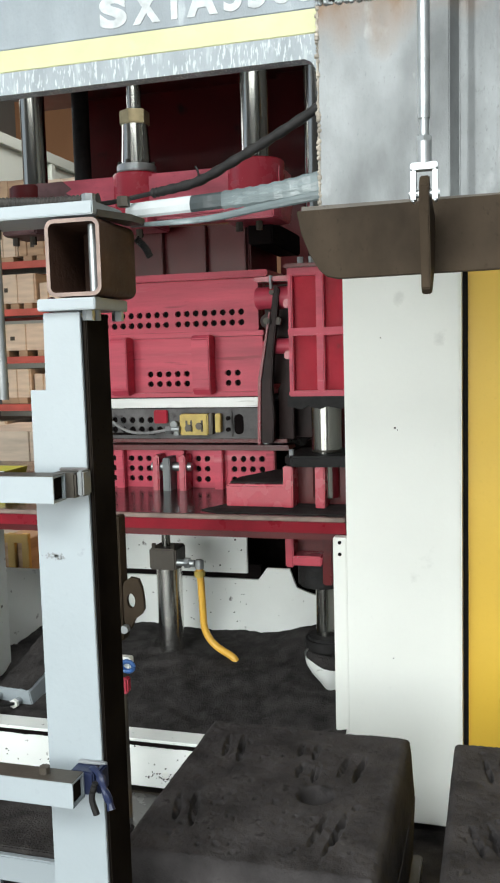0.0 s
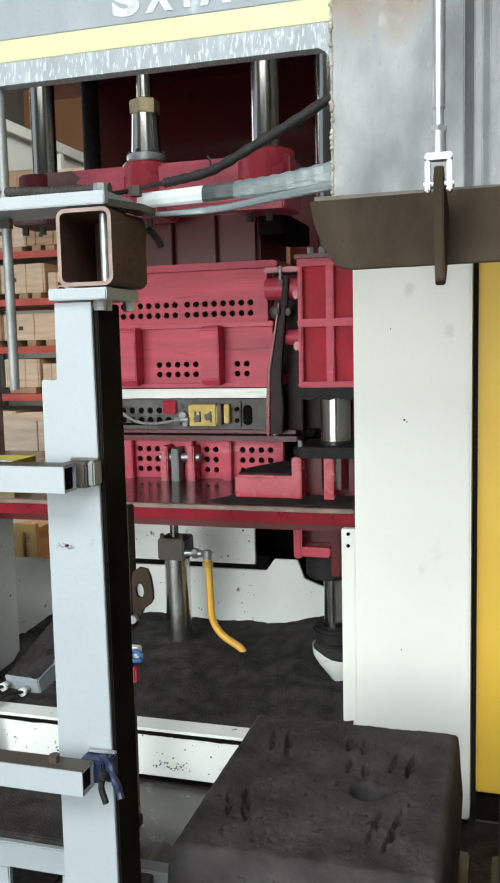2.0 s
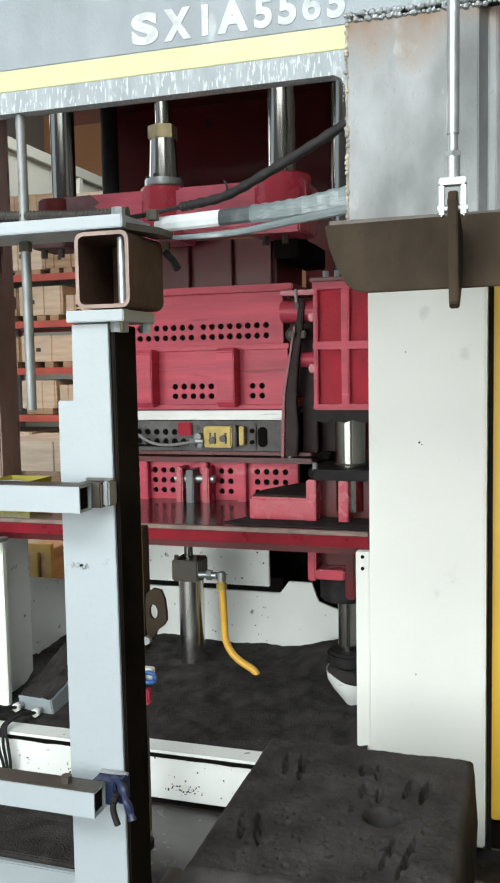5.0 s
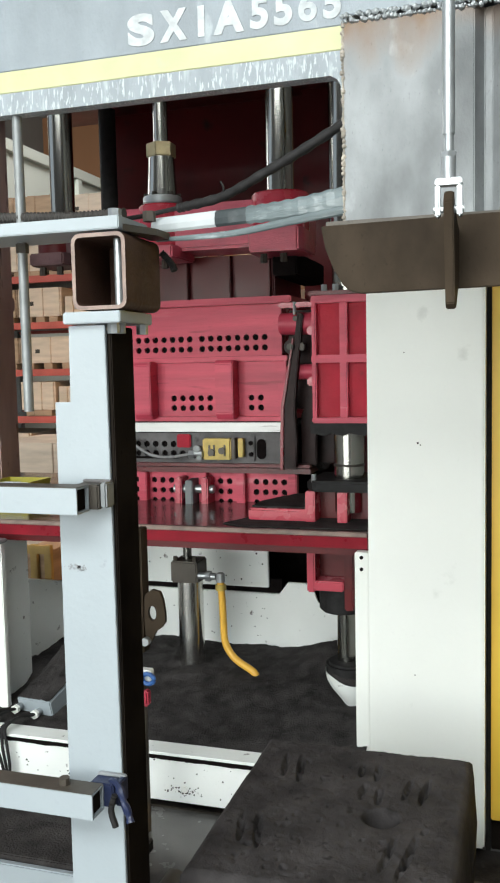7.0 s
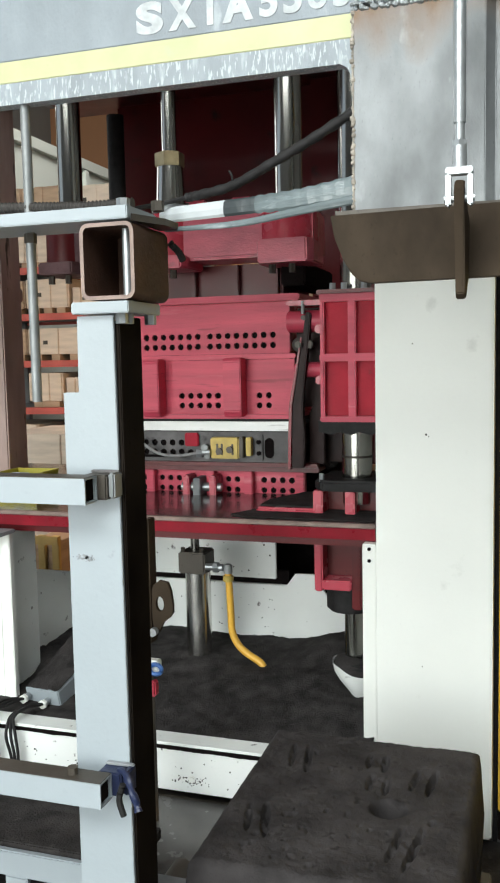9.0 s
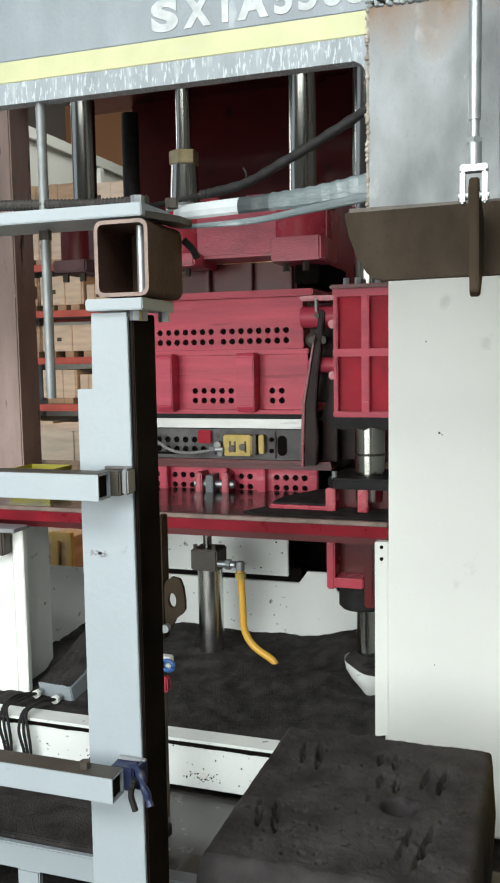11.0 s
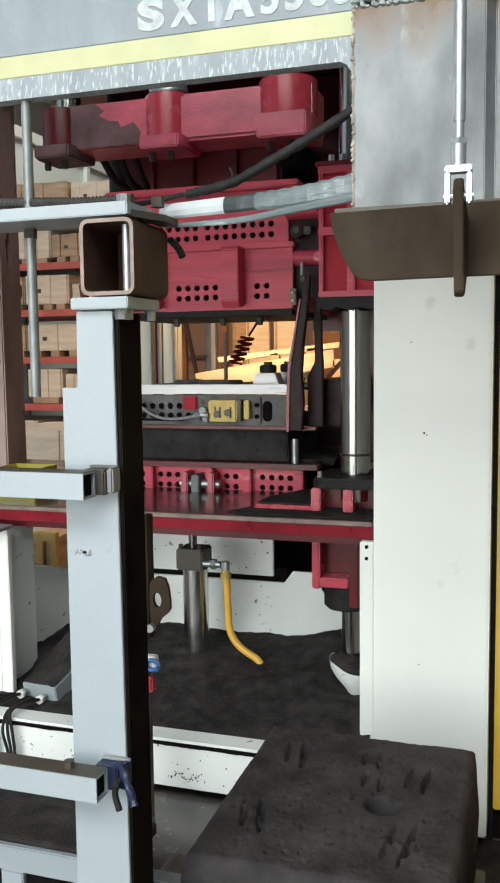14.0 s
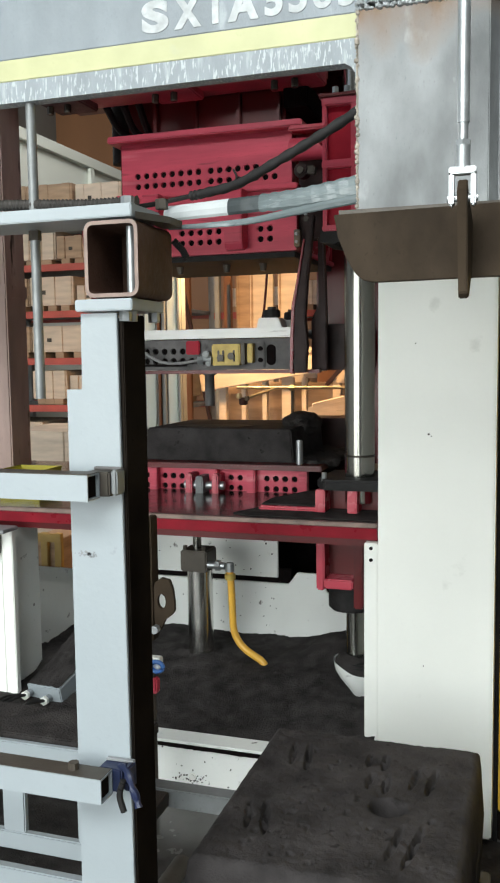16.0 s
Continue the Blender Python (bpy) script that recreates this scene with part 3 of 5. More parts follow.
    part("floor_plate", box(-2.2, -0.70, 1.9, 2.58, 0.15, 0.165, 0.003), FLOOR_STEEL, t, "oily steel floor plate")
    part("plate_sand", box(-2.2, -1.18, 1.9, 2.575, 0.166, 0.172, 0.002), BLACK_SAND, t, "black sand film on the floor plate")
    part("rear_dark_plate", box(-1.06, -0.80, 4.02, 4.2, 0.86, 1.335, 0.004), BLACK_BROWN, t, "dark plate behind the lower flask")
    part("base_frame", box(-2.6, -0.485, 2.63, 3.55, 0.02, 0.14, 0.004), DARK_STEEL, t)
    # guide rods
    part("rear_rod", cyl(-0.845, 4.1, 2.2, 0.03, 1.2, segs=24), CHROME, t, "polished chrome rod", True)
    part("column_rod", cyl(-0.596, 3.08, 1.1, 0.0535, 2.1, segs=36), CHROME, t, "polished chrome column rod", True)
    part("grime_ring", cyl(-0.596, 3.08, 1.262, 0.0545, 0.014, segs=36, bevel=0.003), DARK_STEEL, t, "", True)
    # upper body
    # hopper and head carry the shade behind the yoke in their dark red
    head = part("sand_hopper", box(-2.10, -0.98, 4.3, 5.0, 2.30, 3.9, 0.02), RED_SHADED, t, "red painted sand hopper, darkened for shade")
    part("hopper_ledge", box(-2.08, -0.98, 4.22, 4.3, 2.30, 2.36, 0.005), RED_SHADED, head)
    for x in (-1.62, -1.38, -1.16):
        part("ledge_block", box(x - 0.05, x + 0.05, 4.18, 4.22, 2.33, 2.42, 0.006), RED, head)
    part("frame_panel", box(-1.03, -0.845, 4.22, 4.28, 1.74, 3.9, 0.004), RED_SHADED, t, "dark red frame panel")
    part("frame_post", box(-0.84, -0.66, 4.2, 4.3, 1.1, 3.9, 0.006), RED_SHADED, t)
    part("cross_head", box(-2.4, -0.3, 2.9, 4.4, 2.95, 3.5, 0.01), RED_SHADED, t, "red machine head above the yoke, darkened for shade")
    part("table_sand", prism([(-1.02, 2.9), (-0.95, 2.86), (-0.5, 2.86), (-0.49, 3.3), (-0.8, 3.34), (-0.93, 3.1)], "z", TABLE_Z + 0.0005, TABLE_Z + 0.004, 0.001), BLACK_SAND, tab, "spilled black sand")
    # coiled air line hanging behind the flasks
    coil = [Vector((-1.385 + 0.0011 * k + 0.034 * math.cos(k * 0.55), 4.06 + 0.034 * math.sin(k * 0.55), 1.585 + 0.0021 * k)) for k in range(64)]
    hang = smooth_path([(-1.31, 4.06, 1.72), (-1.27, 4.08, 1.80), (-1.26, 4.12, 1.95), (-1.26, 4.2, 2.30)], 6)
    part("coiled_hose", sweep(coil, 0.007, 6), RED_SHADED, t, "coiled dark red air hose", True)
    part("hose_end", sweep(hang, 0.006, 6), RED_SHADED, t, "", True)
    # left column
    col = part("side_column", box(-2.50, -2.225, 3.36, 3.52, TABLE_Z, 3.2, 0.006), PINK_POST, t, "worn brick-red painted side column")
    part("column_band", box(-2.505, -2.22, 3.355, 3.525, 1.90, 1.96, 0.004), PINK_POST, col)
    return t


machine_body()


def sand_bed():
    bm = bmesh.new()
    nx, ny = 120, 70
    grid = []
    for j in range(ny + 1):
        row = []
        for i in range(nx + 1):
            x = -2.0 + 1.51 * i / nx
            y = 2.64 + 0.93 * j / ny
            z = 0.335 + 0.075 * min(1, (y - 2.64) / 0.5) + 0.02 * noise.fractal(Vector((x * 5, y * 5, 0)), 1, 2, 4)
            z += 0.10 * math.exp(-((x + 0.70) ** 2 + (y - 3.42) ** 2) / 0.03) + 0.006 * noise.noise(Vector((x * 40, y * 40, 3)))
            row.append(bm.verts.new((x, y, z)))
        grid.append(row)
    for a, b in zip(grid, grid[1:]):
        for i in range(nx):
            bm.faces.new((a[i], a[i + 1], b[i + 1], b[i]))
    ob = part("sand_heap", bm, BLACK_SAND, None, "", True)
    tagged(ob, "bed of loose black moulding sand under the table", "sand", "", "stuff")


sand_bed()


def lift_cylinder():
    t = thing("lift_cylinder", -1.32, 3.28, 0.40, "stainless pneumatic cylinder standing in black sand", "cylinder")
    part("barrel", cyl(-1.30, 3.28, 0.40, 0.052, 0.36, segs=36), STAINLESS, t, "polished stainless barrel", True)
    part("head_block", box(-1.362, -1.248, 3.22, 3.34, 0.76, 0.848, 0.006), DARK_STEEL, t, "grey steel cylinder head")
    part("rod", cyl(-1.31, 3.28, 0.848, 0.018, 0.2, segs=20), CHROME, t, "", True)
    for x in (-1.345, -1.265):
        part("bolt", cyl(x, 3.235, 0.848, 0.009, 0.018, segs=6), DARK_STEEL, t)
    el = part("elbow_fitting", cyl(-1.25, 3.24, 0.79, 0.014, 0.075, "x", segs=14), ZINC, t, "nickel elbow fitting", True)
    part("fitting_nut", cyl(-1.215, 3.24, 0.79, 0.022, 0.02, "x", segs=6), ZINC, el)
    part("elbow_body", cyl(-1.155, 3.24, 0.765, 0.018, 0.04, segs=14, bevel=0.004), ZINC, el)
    path = smooth_path([(-1.155, 3.24, 0.772), (-1.15, 3.24, 0.70), (-1.146, 3.24, 0.60), (-1.142, 3.24, 0.53), (-1.118, 3.235, 0.482), (-1.08, 3.225, 0.452), (-1.02, 3.21, 0.425), (-1.0, 3.205, 0.405)])
    hose = part("air_hose", sweep(path, 0.0145, 12), HOSE_YELLOW, t, "yellow air hose", True)
    part("hose_clip", cyl(-1.154, 3.24, 0.735, 0.022, 0.025, segs=14, bevel=0.003), VALVE_YELLOW, hose)


lift_cylinder()


def funnel():
    t = thing("sand_funnel", -0.62, 3.1, 0.30, "white enamelled funnel lying in black sand", "funnel")
    bm = bmesh.new()
    rings = []
    for z, r in ((0.487, 0.088), (0.455, 0.082), (0.42, 0.062), (0.385, 0.034), (0.36, 0.012)):
        rings.append([bm.verts.new((-0.605 + r * math.cos(a), 3.08 + r * math.sin(a), z - 0.028 * math.cos(a) + 0.003 * math.sin(5 * a))) for a in (2 * math.pi * k / 28 for k in range(28))])
    for a, b in zip(rings, rings[1:]):
        for k in range(28):
            bm.faces.new((a[k], a[(k + 1) % 28], b[(k + 1) % 28], b[k]))
    part("cone", bm, WHITE_DIRTY, t, "white cone spattered with sand", True)
    fill = bmesh.new()
    bmesh.ops.create_icosphere(fill, subdivisions=3, radius=0.086)
    fill.transform(Matrix.Translation((-0.605, 3.082, 0.488)) @ Matrix.Rotation(radians(17), 4, "Y") @ Matrix.Diagonal((1, 1, 0.42, 1)))
    part("sand_fill", fill, BLACK_SAND, t, "heaped black sand filling", True)


funnel()


def eye_bracket():
    t = thing("eye_bracket", -1.05, 2.3, 0.17, "dark steel upright bracket with a round eye", "bracket")
    part("upright", box(-1.075, -1.055, 2.28, 2.33, 0.80, 1.165, 0.003), FLAP_STEEL, t)
    part("foot", box(-1.125, -1.105, 2.285, 2.325, 0.165, 0.80, 0.003), FLAP_STEEL, t)
    part("foot_joint", box(-1.125, -1.056, 2.285, 2.325, 0.795, 0.83, 0.003), FLAP_STEEL, t)
    eye = bmesh.new()
    rin, cx, cz = 0.022, -1.03, 0.915
    inner = [eye.verts.new((cx + rin * 0.6 * math.cos(a), 2.29, cz + rin * math.sin(a))) for a in (2 * math.pi * k / 16 for k in range(16))]
    shape = [(-0.99, 0.915), (-0.995, 0.955), (-1.005, 0.98), (-1.03, 0.985), (-1.05, 0.97), (-1.055, 0.95), (-1.055, 0.93), (-1.055, 0.915),
             (-1.055, 0.9), (-1.055, 0.87), (-1.05, 0.83), (-1.04, 0.825), (-1.035, 0.83), (-1.02, 0.86), (-1.0, 0.875), (-0.99, 0.89)]
    outer = [eye.verts.new((x, 2.29, z)) for x, z in shape]
    for k in range(16):
        eye.faces.new((outer[k], outer[(k + 1) % 16], inner[(k + 1) % 16], inner[k]))
    made = bmesh.ops.extrude_face_region(eye, geom=eye.faces[:])
    bmesh.ops.translate(eye, verts=[v for v in made["geom"] if isinstance(v, bmesh.types.BMVert)], vec=(0, 0.014, 0))
    part("eye_plate", eye, FLAP_STEEL, t)
    part("bolt", cyl(-1.045, 2.285, 0.835, 0.012, -0.02, "y", segs=10), ZINC, t)


eye_bracket()


def valve_stub():
    t = thing("shutoff_valve", -1.05, 2.4, 0.36, "small valve with blue hose ring and red lever", "valve")
    blue = mat("bright_blue_plastic", (0.04, 0.14, 0.42), 0.35, var=0.1, scale=20)
    part("blue_ring", sweep([Vector((-1.105 + 0.020 * math.cos(a), 2.41, 0.669 + 0.016 * math.sin(a))) for a in (0.35 * k for k in range(19))], 0.007, 8), blue, t, "bright blue plastic ring", True)
    part("fitting", box(-1.15, -1.10, 2.42, 2.45, 0.655, 0.692, 0.004), WHITE, t, "white valve body")
    part("red_lever", box(-1.145, -1.108, 2.41, 2.44, 0.578, 0.628, 0.005), RED, t, "red lever")
    part("pipe", cyl(-1.13, 2.43, 0.165, 0.011, 0.49, segs=14), DARK_STEEL, t)


valve_stub()


def junction_box():
    t = thing("junction_box", -1.76, 2.95, 0.29, "grey sheet tray heaped with black sand and cable ends", "tray")
    turn = pose(-1.728, 2.755, 0.392, 15, 0, -6)
    part("tray", box(-0.075, 0.075, 0.0, 0.42, -0.05, 0.02, 0.004, None, turn), GREY_PAINT, t, "grey sheet-metal box")
    bm = bmesh.new()
    grid = [[bm.verts.new(turn @ Vector((-0.072 + 0.144 * i / 24, 0.004 + 0.42 * j / 40, 0.0235 + 0.012 * min(1, 4 * i / 24, 4 * (24 - i) / 24, 6 * j / 40) + 0.05 * (j / 40) ** 2
             + 0.006 * noise.noise(Vector((i * 0.3, j * 0.3, 1))) + 0.002 * noise.noise(Vector((i * 1.3, j * 1.3, 7)))))) for i in range(25)] for j in range(41)]
    for a, b in zip(grid, grid[1:]):
        for i in range(24):
            bm.faces.new((a[i], a[i + 1], b[i + 1], b[i]))
    tagged(part("sand_cover", bm, BLACK_SAND, t, "black sand heaped on top", True), kind="stuff")
    for k, (x, z) in enumerate(((-0.062, -0.012), (0.022, -0.022))):
        g = Vector(turn @ Vector((x, 0.0, z)))
        part("cable_gland", cyl(g.x, g.y + 0.01, g.z, 0.013, -0.04, "y", segs=10), ZINC, t)
        part("gland_nut", cyl(g.x, g.y - 0.03, g.z, 0.017, -0.014, "y", segs=6), WHITE, t)
        for m in (0, 1, 2):
            w = 0.012 * (m - 1) * (1 if k else -1)
            path = smooth_path([g + Vector((0, -0.035, 0)), g + Vector((w - 0.008, -0.08, 0.012)), g + Vector((-0.02 + w, -0.13, 0.012 + 0.006 * m)), g + Vector((-0.035 + 0.6 * w, -0.185, 0.006)), g + Vector((-0.025 + 1.6 * w, -0.212, -0.05)), g + Vector((-0.012 + 1.2 * w, -0.214, -0.12)), g + Vector((-0.01 + 0.5 * w, -0.212, -0.20))])
            part("cable", sweep(path, 0.0055, 8), RUBBER, t, "black cable", True)


junction_box()


def tub():
    t = thing("plastic_tub", -2.10, 3.30, TABLE_Z, "yellow and white plastic tub on the table", "tub")
    bm = bmesh.new()
    ring = lambda w, d, z: [bm.verts.new((-2.10 + sx * w, 3.30 + sy * d, z)) for sx, sy in ((-1, -1), (1, -1), (1, 1), (-1, 1))]
    o0, o1, i1, i0 = ring(0.09, 0.08, TABLE_Z + 0.001), ring(0.105, 0.095, TABLE_Z + 0.085), ring(0.098, 0.088, TABLE_Z + 0.085), ring(0.085, 0.075, TABLE_Z + 0.01)
    for a, b in ((o0, o1), (o1, i1), (i1, i0)):
        for k in range(4):
            bm.faces.new((a[k], a[(k + 1) % 4], b[(k + 1) % 4], b[k]))
    bm.faces.new(o0)
    bm.faces.new(i0)
    part("shell", bm, mat("yellow_plastic", (0.62, 0.56, 0.06), 0.4, var=0.05), t)
    part("tub_rim", box(-2.21, -1.99, 3.196, 3.204, TABLE_Z + 0.068, TABLE_Z + 0.088, 0.002), WHITE, t, "white tub rim")
    part("label_band", box(-2.11, -2.03, 3.203, 3.211, TABLE_Z + 0.06, TABLE_Z + 0.09, 0.001), LETTER, t)


tub()


# ---- moving parts of the machine, drawn at the state of 12.5 s ----
def upper_flask():
    t = thing("upper_flask", -1.27, 3.4, 1.62, "pink-red upper flask with rows of vent holes, on its guide column", "flask")
    part("top_rim", box(-1.68, -0.86, 3.30, 4.0, 2.118, 2.145, 0.005), RED_DUSTY, t)
    up = part("upper_wall", perforated(-1.64, -0.913, 1.915, 2.118, 3.35, (1.946, 1.99), ((-1.568, 8), (-1.249, 8)), 0.038, 0.0125), RED_DUSTY, t, "pink-red wall with two rows of vent holes")
    # black core stands in for the shade inside the flask
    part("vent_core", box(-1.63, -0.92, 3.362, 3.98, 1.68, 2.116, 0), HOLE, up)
    part("side_wall", box(-0.9335, -0.9131, 3.351, 3.98, 1.916, 2.117, 0.002), RED, t)
    part("corner_strip", box(-0.945, -0.911, 3.344, 3.3505, 1.916, 2.117, 0.002), RED_DUSTY, t)
    part("left_wall", box(-1.645, -1.6205, 3.351, 3.98, 1.68, 2.117, 0.002), RED_SHADED, t)
    part("step_rim", box(-1.66, -0.885, 3.325, 3.99, 1.893, 1.914, 0.004), RED_DUSTY, t)
    part("lower_wall", perforated(-1.65, -0.897, 1.672, 1.892, 3.345, (1.708, 1.748), ((-1.6, 1), (-1.376, 6), (-1.042, 2)), 0.0395, 0.0125), RED_DUSTY, t, "pink-red wall with vent holes")
    part("side_wall", box(-0.917, -0.8971, 3.346, 3.98, 1.673, 1.892, 0.002), RED, t)
    part("corner_strip", box(-0.93, -0.893, 3.337, 3.3452, 1.673, 1.891, 0.002), RED_DUSTY, t)
    for x in (-1.52, -1.168):
        part("rib", prism([(3.265, 1.69), (3.265, 1.885), (3.275, 1.90), (3.344, 1.90), (3.344, 1.665), (3.28, 1.665)], "x", x, x + 0.074, 0.004), RED_DUSTY, t)
    part("bottom_lip", box(-1.66, -0.89, 3.32, 3.99, 1.655, 1.673, 0.003), RED_DUSTY, t)
    g = part("gasket_plate", box(-1.66, -0.90, 3.34, 3.98, 1.632, 1.654, 0.003), RUBBER, t, "black rubber gasket")
    for x in (-1.45, -1.24, -1.08):
        part("guide_pin", cyl(x, 3.5, 1.60, 0.012, 0.034, r2=0.018, segs=12), DARK_STEEL, g)
    # link arms to the column
    for z, r, x in ((2.035, 0.043, -0.912), (1.848, 0.030, -0.885)):
        part("cross_arm", cyl(x, 3.33, z, r, -0.70 - x, "x", segs=24, bevel=0.005), RED_DUSTY, t, "pink-red link arm", True)
        part("arm_collar", cyl(-0.735, 3.33, z, r * 1.15, 0.03, "x", segs=24, bevel=0.004), RED, t, "", True)
    part("arm_rail", box(-0.91, -0.69, 3.28, 3.36, 2.095, 2.115, 0.006), RED, t)
    # dark plate added for the shadow between flask and column
    part("link_back", box(-0.895, -0.71, 3.38, 3.44, 1.70, 2.09, 0.006), BLACK_BROWN, t, "dark plate for the shade between flask and column")
    piv = part("pivot_boss", cyl(-0.858, 3.27, 1.945, 0.027, 0.06, "y", segs=24, bevel=0.005), BLACK_BROWN, t, "greasy pivot roller", True)
    part("pivot_pin", cyl(-0.858, 3.262, 1.945, 0.013, 0.03, "y", segs=16), DARK_STEEL, piv)
    part("pivot_link", box(-0.853, -0.805, 3.275, 3.31, 1.93, 1.96, 0.004), DARK_STEEL, piv)
    part("stop_block", box(-0.892, -0.868, 3.29, 3.33, 1.665, 1.73, 0.003), DARK_STEEL, t)
    for z in (1.682, 1.712):
        part("stop_bolt", cyl(-0.88, 3.292, z, 0.006, -0.012, "y", segs=10), BARE_STEEL, t)
    # column casting
    cas = part("column_casting", box(-0.700, -0.485, 3.0, 3.2, 1.67, 2.11, 0.008), CAST_RED, t, "satin red ribbed guide casting")
    for x0, x1 in ((-0.703, -0.688), (-0.605, -0.578), (-0.502, -0.483)):
        part("casting_rib", box(x0, x1, 2.972, 3.001, 1.675, 2.105, 0.004), RED_DUSTY, cas)
    for z0, z1 in ((1.67, 1.69), (1.88, 1.907), (2.085, 2.113)):
        part("casting_rib", box(-0.705, -0.481, 2.970, 3.002, z0, z1, 0.004), RED_DUSTY, cas)
    part("casting_cap", box(-0.715, -0.478, 2.97, 3.21, 2.111, 2.127, 0.004), RED_SHADED, cas)
    for x in (-0.66, -0.62, -0.55):
        part("cap_bolt", cyl(x, 2.99, 2.127, 0.011, 0.022, segs=6), ZINC, cas)
    part("lug", box(-0.735, -0.70, 3.03, 3.09, 1.80, 1.83, 0.005), RED, cas)
    part("lug", box(-0.735, -0.70, 3.03, 3.09, 1.98, 2.01, 0.005), RED, cas)
    bm = bmesh.new()
    pts = [(-0.712 + 0.234 * k / 14, 1.669 if k % 2 else 1.675) for k in range(15)]
    low = [(-0.478 - 0.234 * k / 10, 1.630 + 0.006 * math.sin(k * 2.1)) for k in range(11)]
    prism(pts + low, "y", 2.975, 3.2, 0, bm)
    part("scraper_skirt", bm, RUBBER, cas, "torn black rubber scraper")
    return t


def yoke():
    t = thing("press_yoke", -1.4, 3.3, 2.29, "red cast press yoke with three bosses on guide rods", "yoke")
    body = part("yoke_beam", box(-1.93, -0.80, 3.28, 3.5, 2.325, 2.505, 0.012), YOKE_PINK, t, "worn chalky pink-red cast beam, paled for reflected light")
    part("sand_stain", prism([(-1.90, 2.33), (-1.90, 2.50), (-1.70, 2.503), (-1.66, 2.47), (-1.685, 2.455), (-1.64, 2.43), (-1.60, 2.425), (-1.585, 2.40), (-1.53, 2.415), (-1.50, 2.375), (-1.51, 2.33)], "y", 3.2775, 3.2797), SAND_STAIN, body, "grey sand dust on the beam")
    for x, r, m, z1 in ((-0.905, 0.112, RED, 2.525), (-1.40, 0.096, RED, 2.515), (-1.875, 0.09, RED_SHADED, 2.5)):
        b = part("boss", cyl(x, 3.34, 2.34, r, z1 - 2.34, segs=40, bevel=0.006), m, t, "glossy red turned boss", True)
        part("boss_foot", prism([(x - r, 3.27), (x - r, 3.44), (x + r, 3.44), (x + r, 3.27), (x + r * 0.85, 3.222), (x - r * 0.85, 3.222)], "z", 2.295, 2.385 if x > -1 else 2.345, 0.006), YOKE_PINK if x > -1.8 else SAND_STAIN, b)
        for k in (-0.06, 0.02):
            part("foot_bolt", cyl(x + k, 3.3, 2.262, 0.014, 0.034, segs=6), DARK_STEEL, b)
    cap = part("ram_flange", cyl(-1.40, 3.34, 2.521, 0.078, 0.03, segs=32, bevel=0.004), ZINC, t, "steel ram flange", True)
    for k in range(6):
        a = k * math.pi / 3 + 0.4
        part("flange_bolt", cyl(-1.40 + 0.066 * math.cos(a), 3.34 + 0.066 * math.sin(a), 2.551, 0.009, 0.014, segs=6), DARK_STEEL, cap)
    part("ram_sleeve", cyl(-1.40, 3.34, 2.551, 0.060, 0.155, r2=0.052, segs=36), CHROME, t, "polished conical ram sleeve", True)
    part("ram_nut", cyl(-1.40, 3.34, 2.707, 0.060, 0.055, segs=6, bevel=0.003), BRASS, t, "tarnished hexagonal ram nut")
    part("ram_rod", cyl(-1.40, 3.34, 2.76, 0.030, 0.55, segs=24), CHROME, t, "polished ram rod", True)
    part("rear_rod", cyl(-1.96, 4.0, 2.2, 0.042, 0.93, segs=20), RUBBER, t, "dark rear rod", True)
    for x, r in ((-0.905, 0.054), (-1.853, 0.050)):
        part("guide_rod", cyl(x, 3.34, 2.5, r, 1.0, segs=36), CHROME, t, "polished chrome guide rod", True)
    for k, x in enumerate((-1.78, -1.70, -1.63)):
        hose = smooth_path([(x, 3.5, 2.33), (x + 0.02, 3.6, 2.25 - 0.02 * k), (x + 0.10, 3.7, 2.22), (x + 0.2, 3.75, 2.26), (x + 0.24, 3.75, 2.32)])
        part("hydraulic_hose", sweep(hose, 0.016, 8), RUBBER, t, "black hydraulic hose", True)
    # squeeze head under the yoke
    # the shade below the yoke is put into this red
    hd = part("squeeze_head", box(-1.55, -0.98, 3.50, 3.95, 2.04, 2.325, 0.006), RED_SHADED, t, "red ribbed squeeze head, darkened for shade")
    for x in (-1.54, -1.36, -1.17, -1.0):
        part("head_rib", box(x - 0.008, x + 0.008, 3.465, 3.501, 2.045, 2.32, 0.003), RED_SHADED, hd)
    # black block added to stand for the dark beside the squeeze head
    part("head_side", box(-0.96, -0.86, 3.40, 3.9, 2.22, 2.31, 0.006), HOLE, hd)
    return t


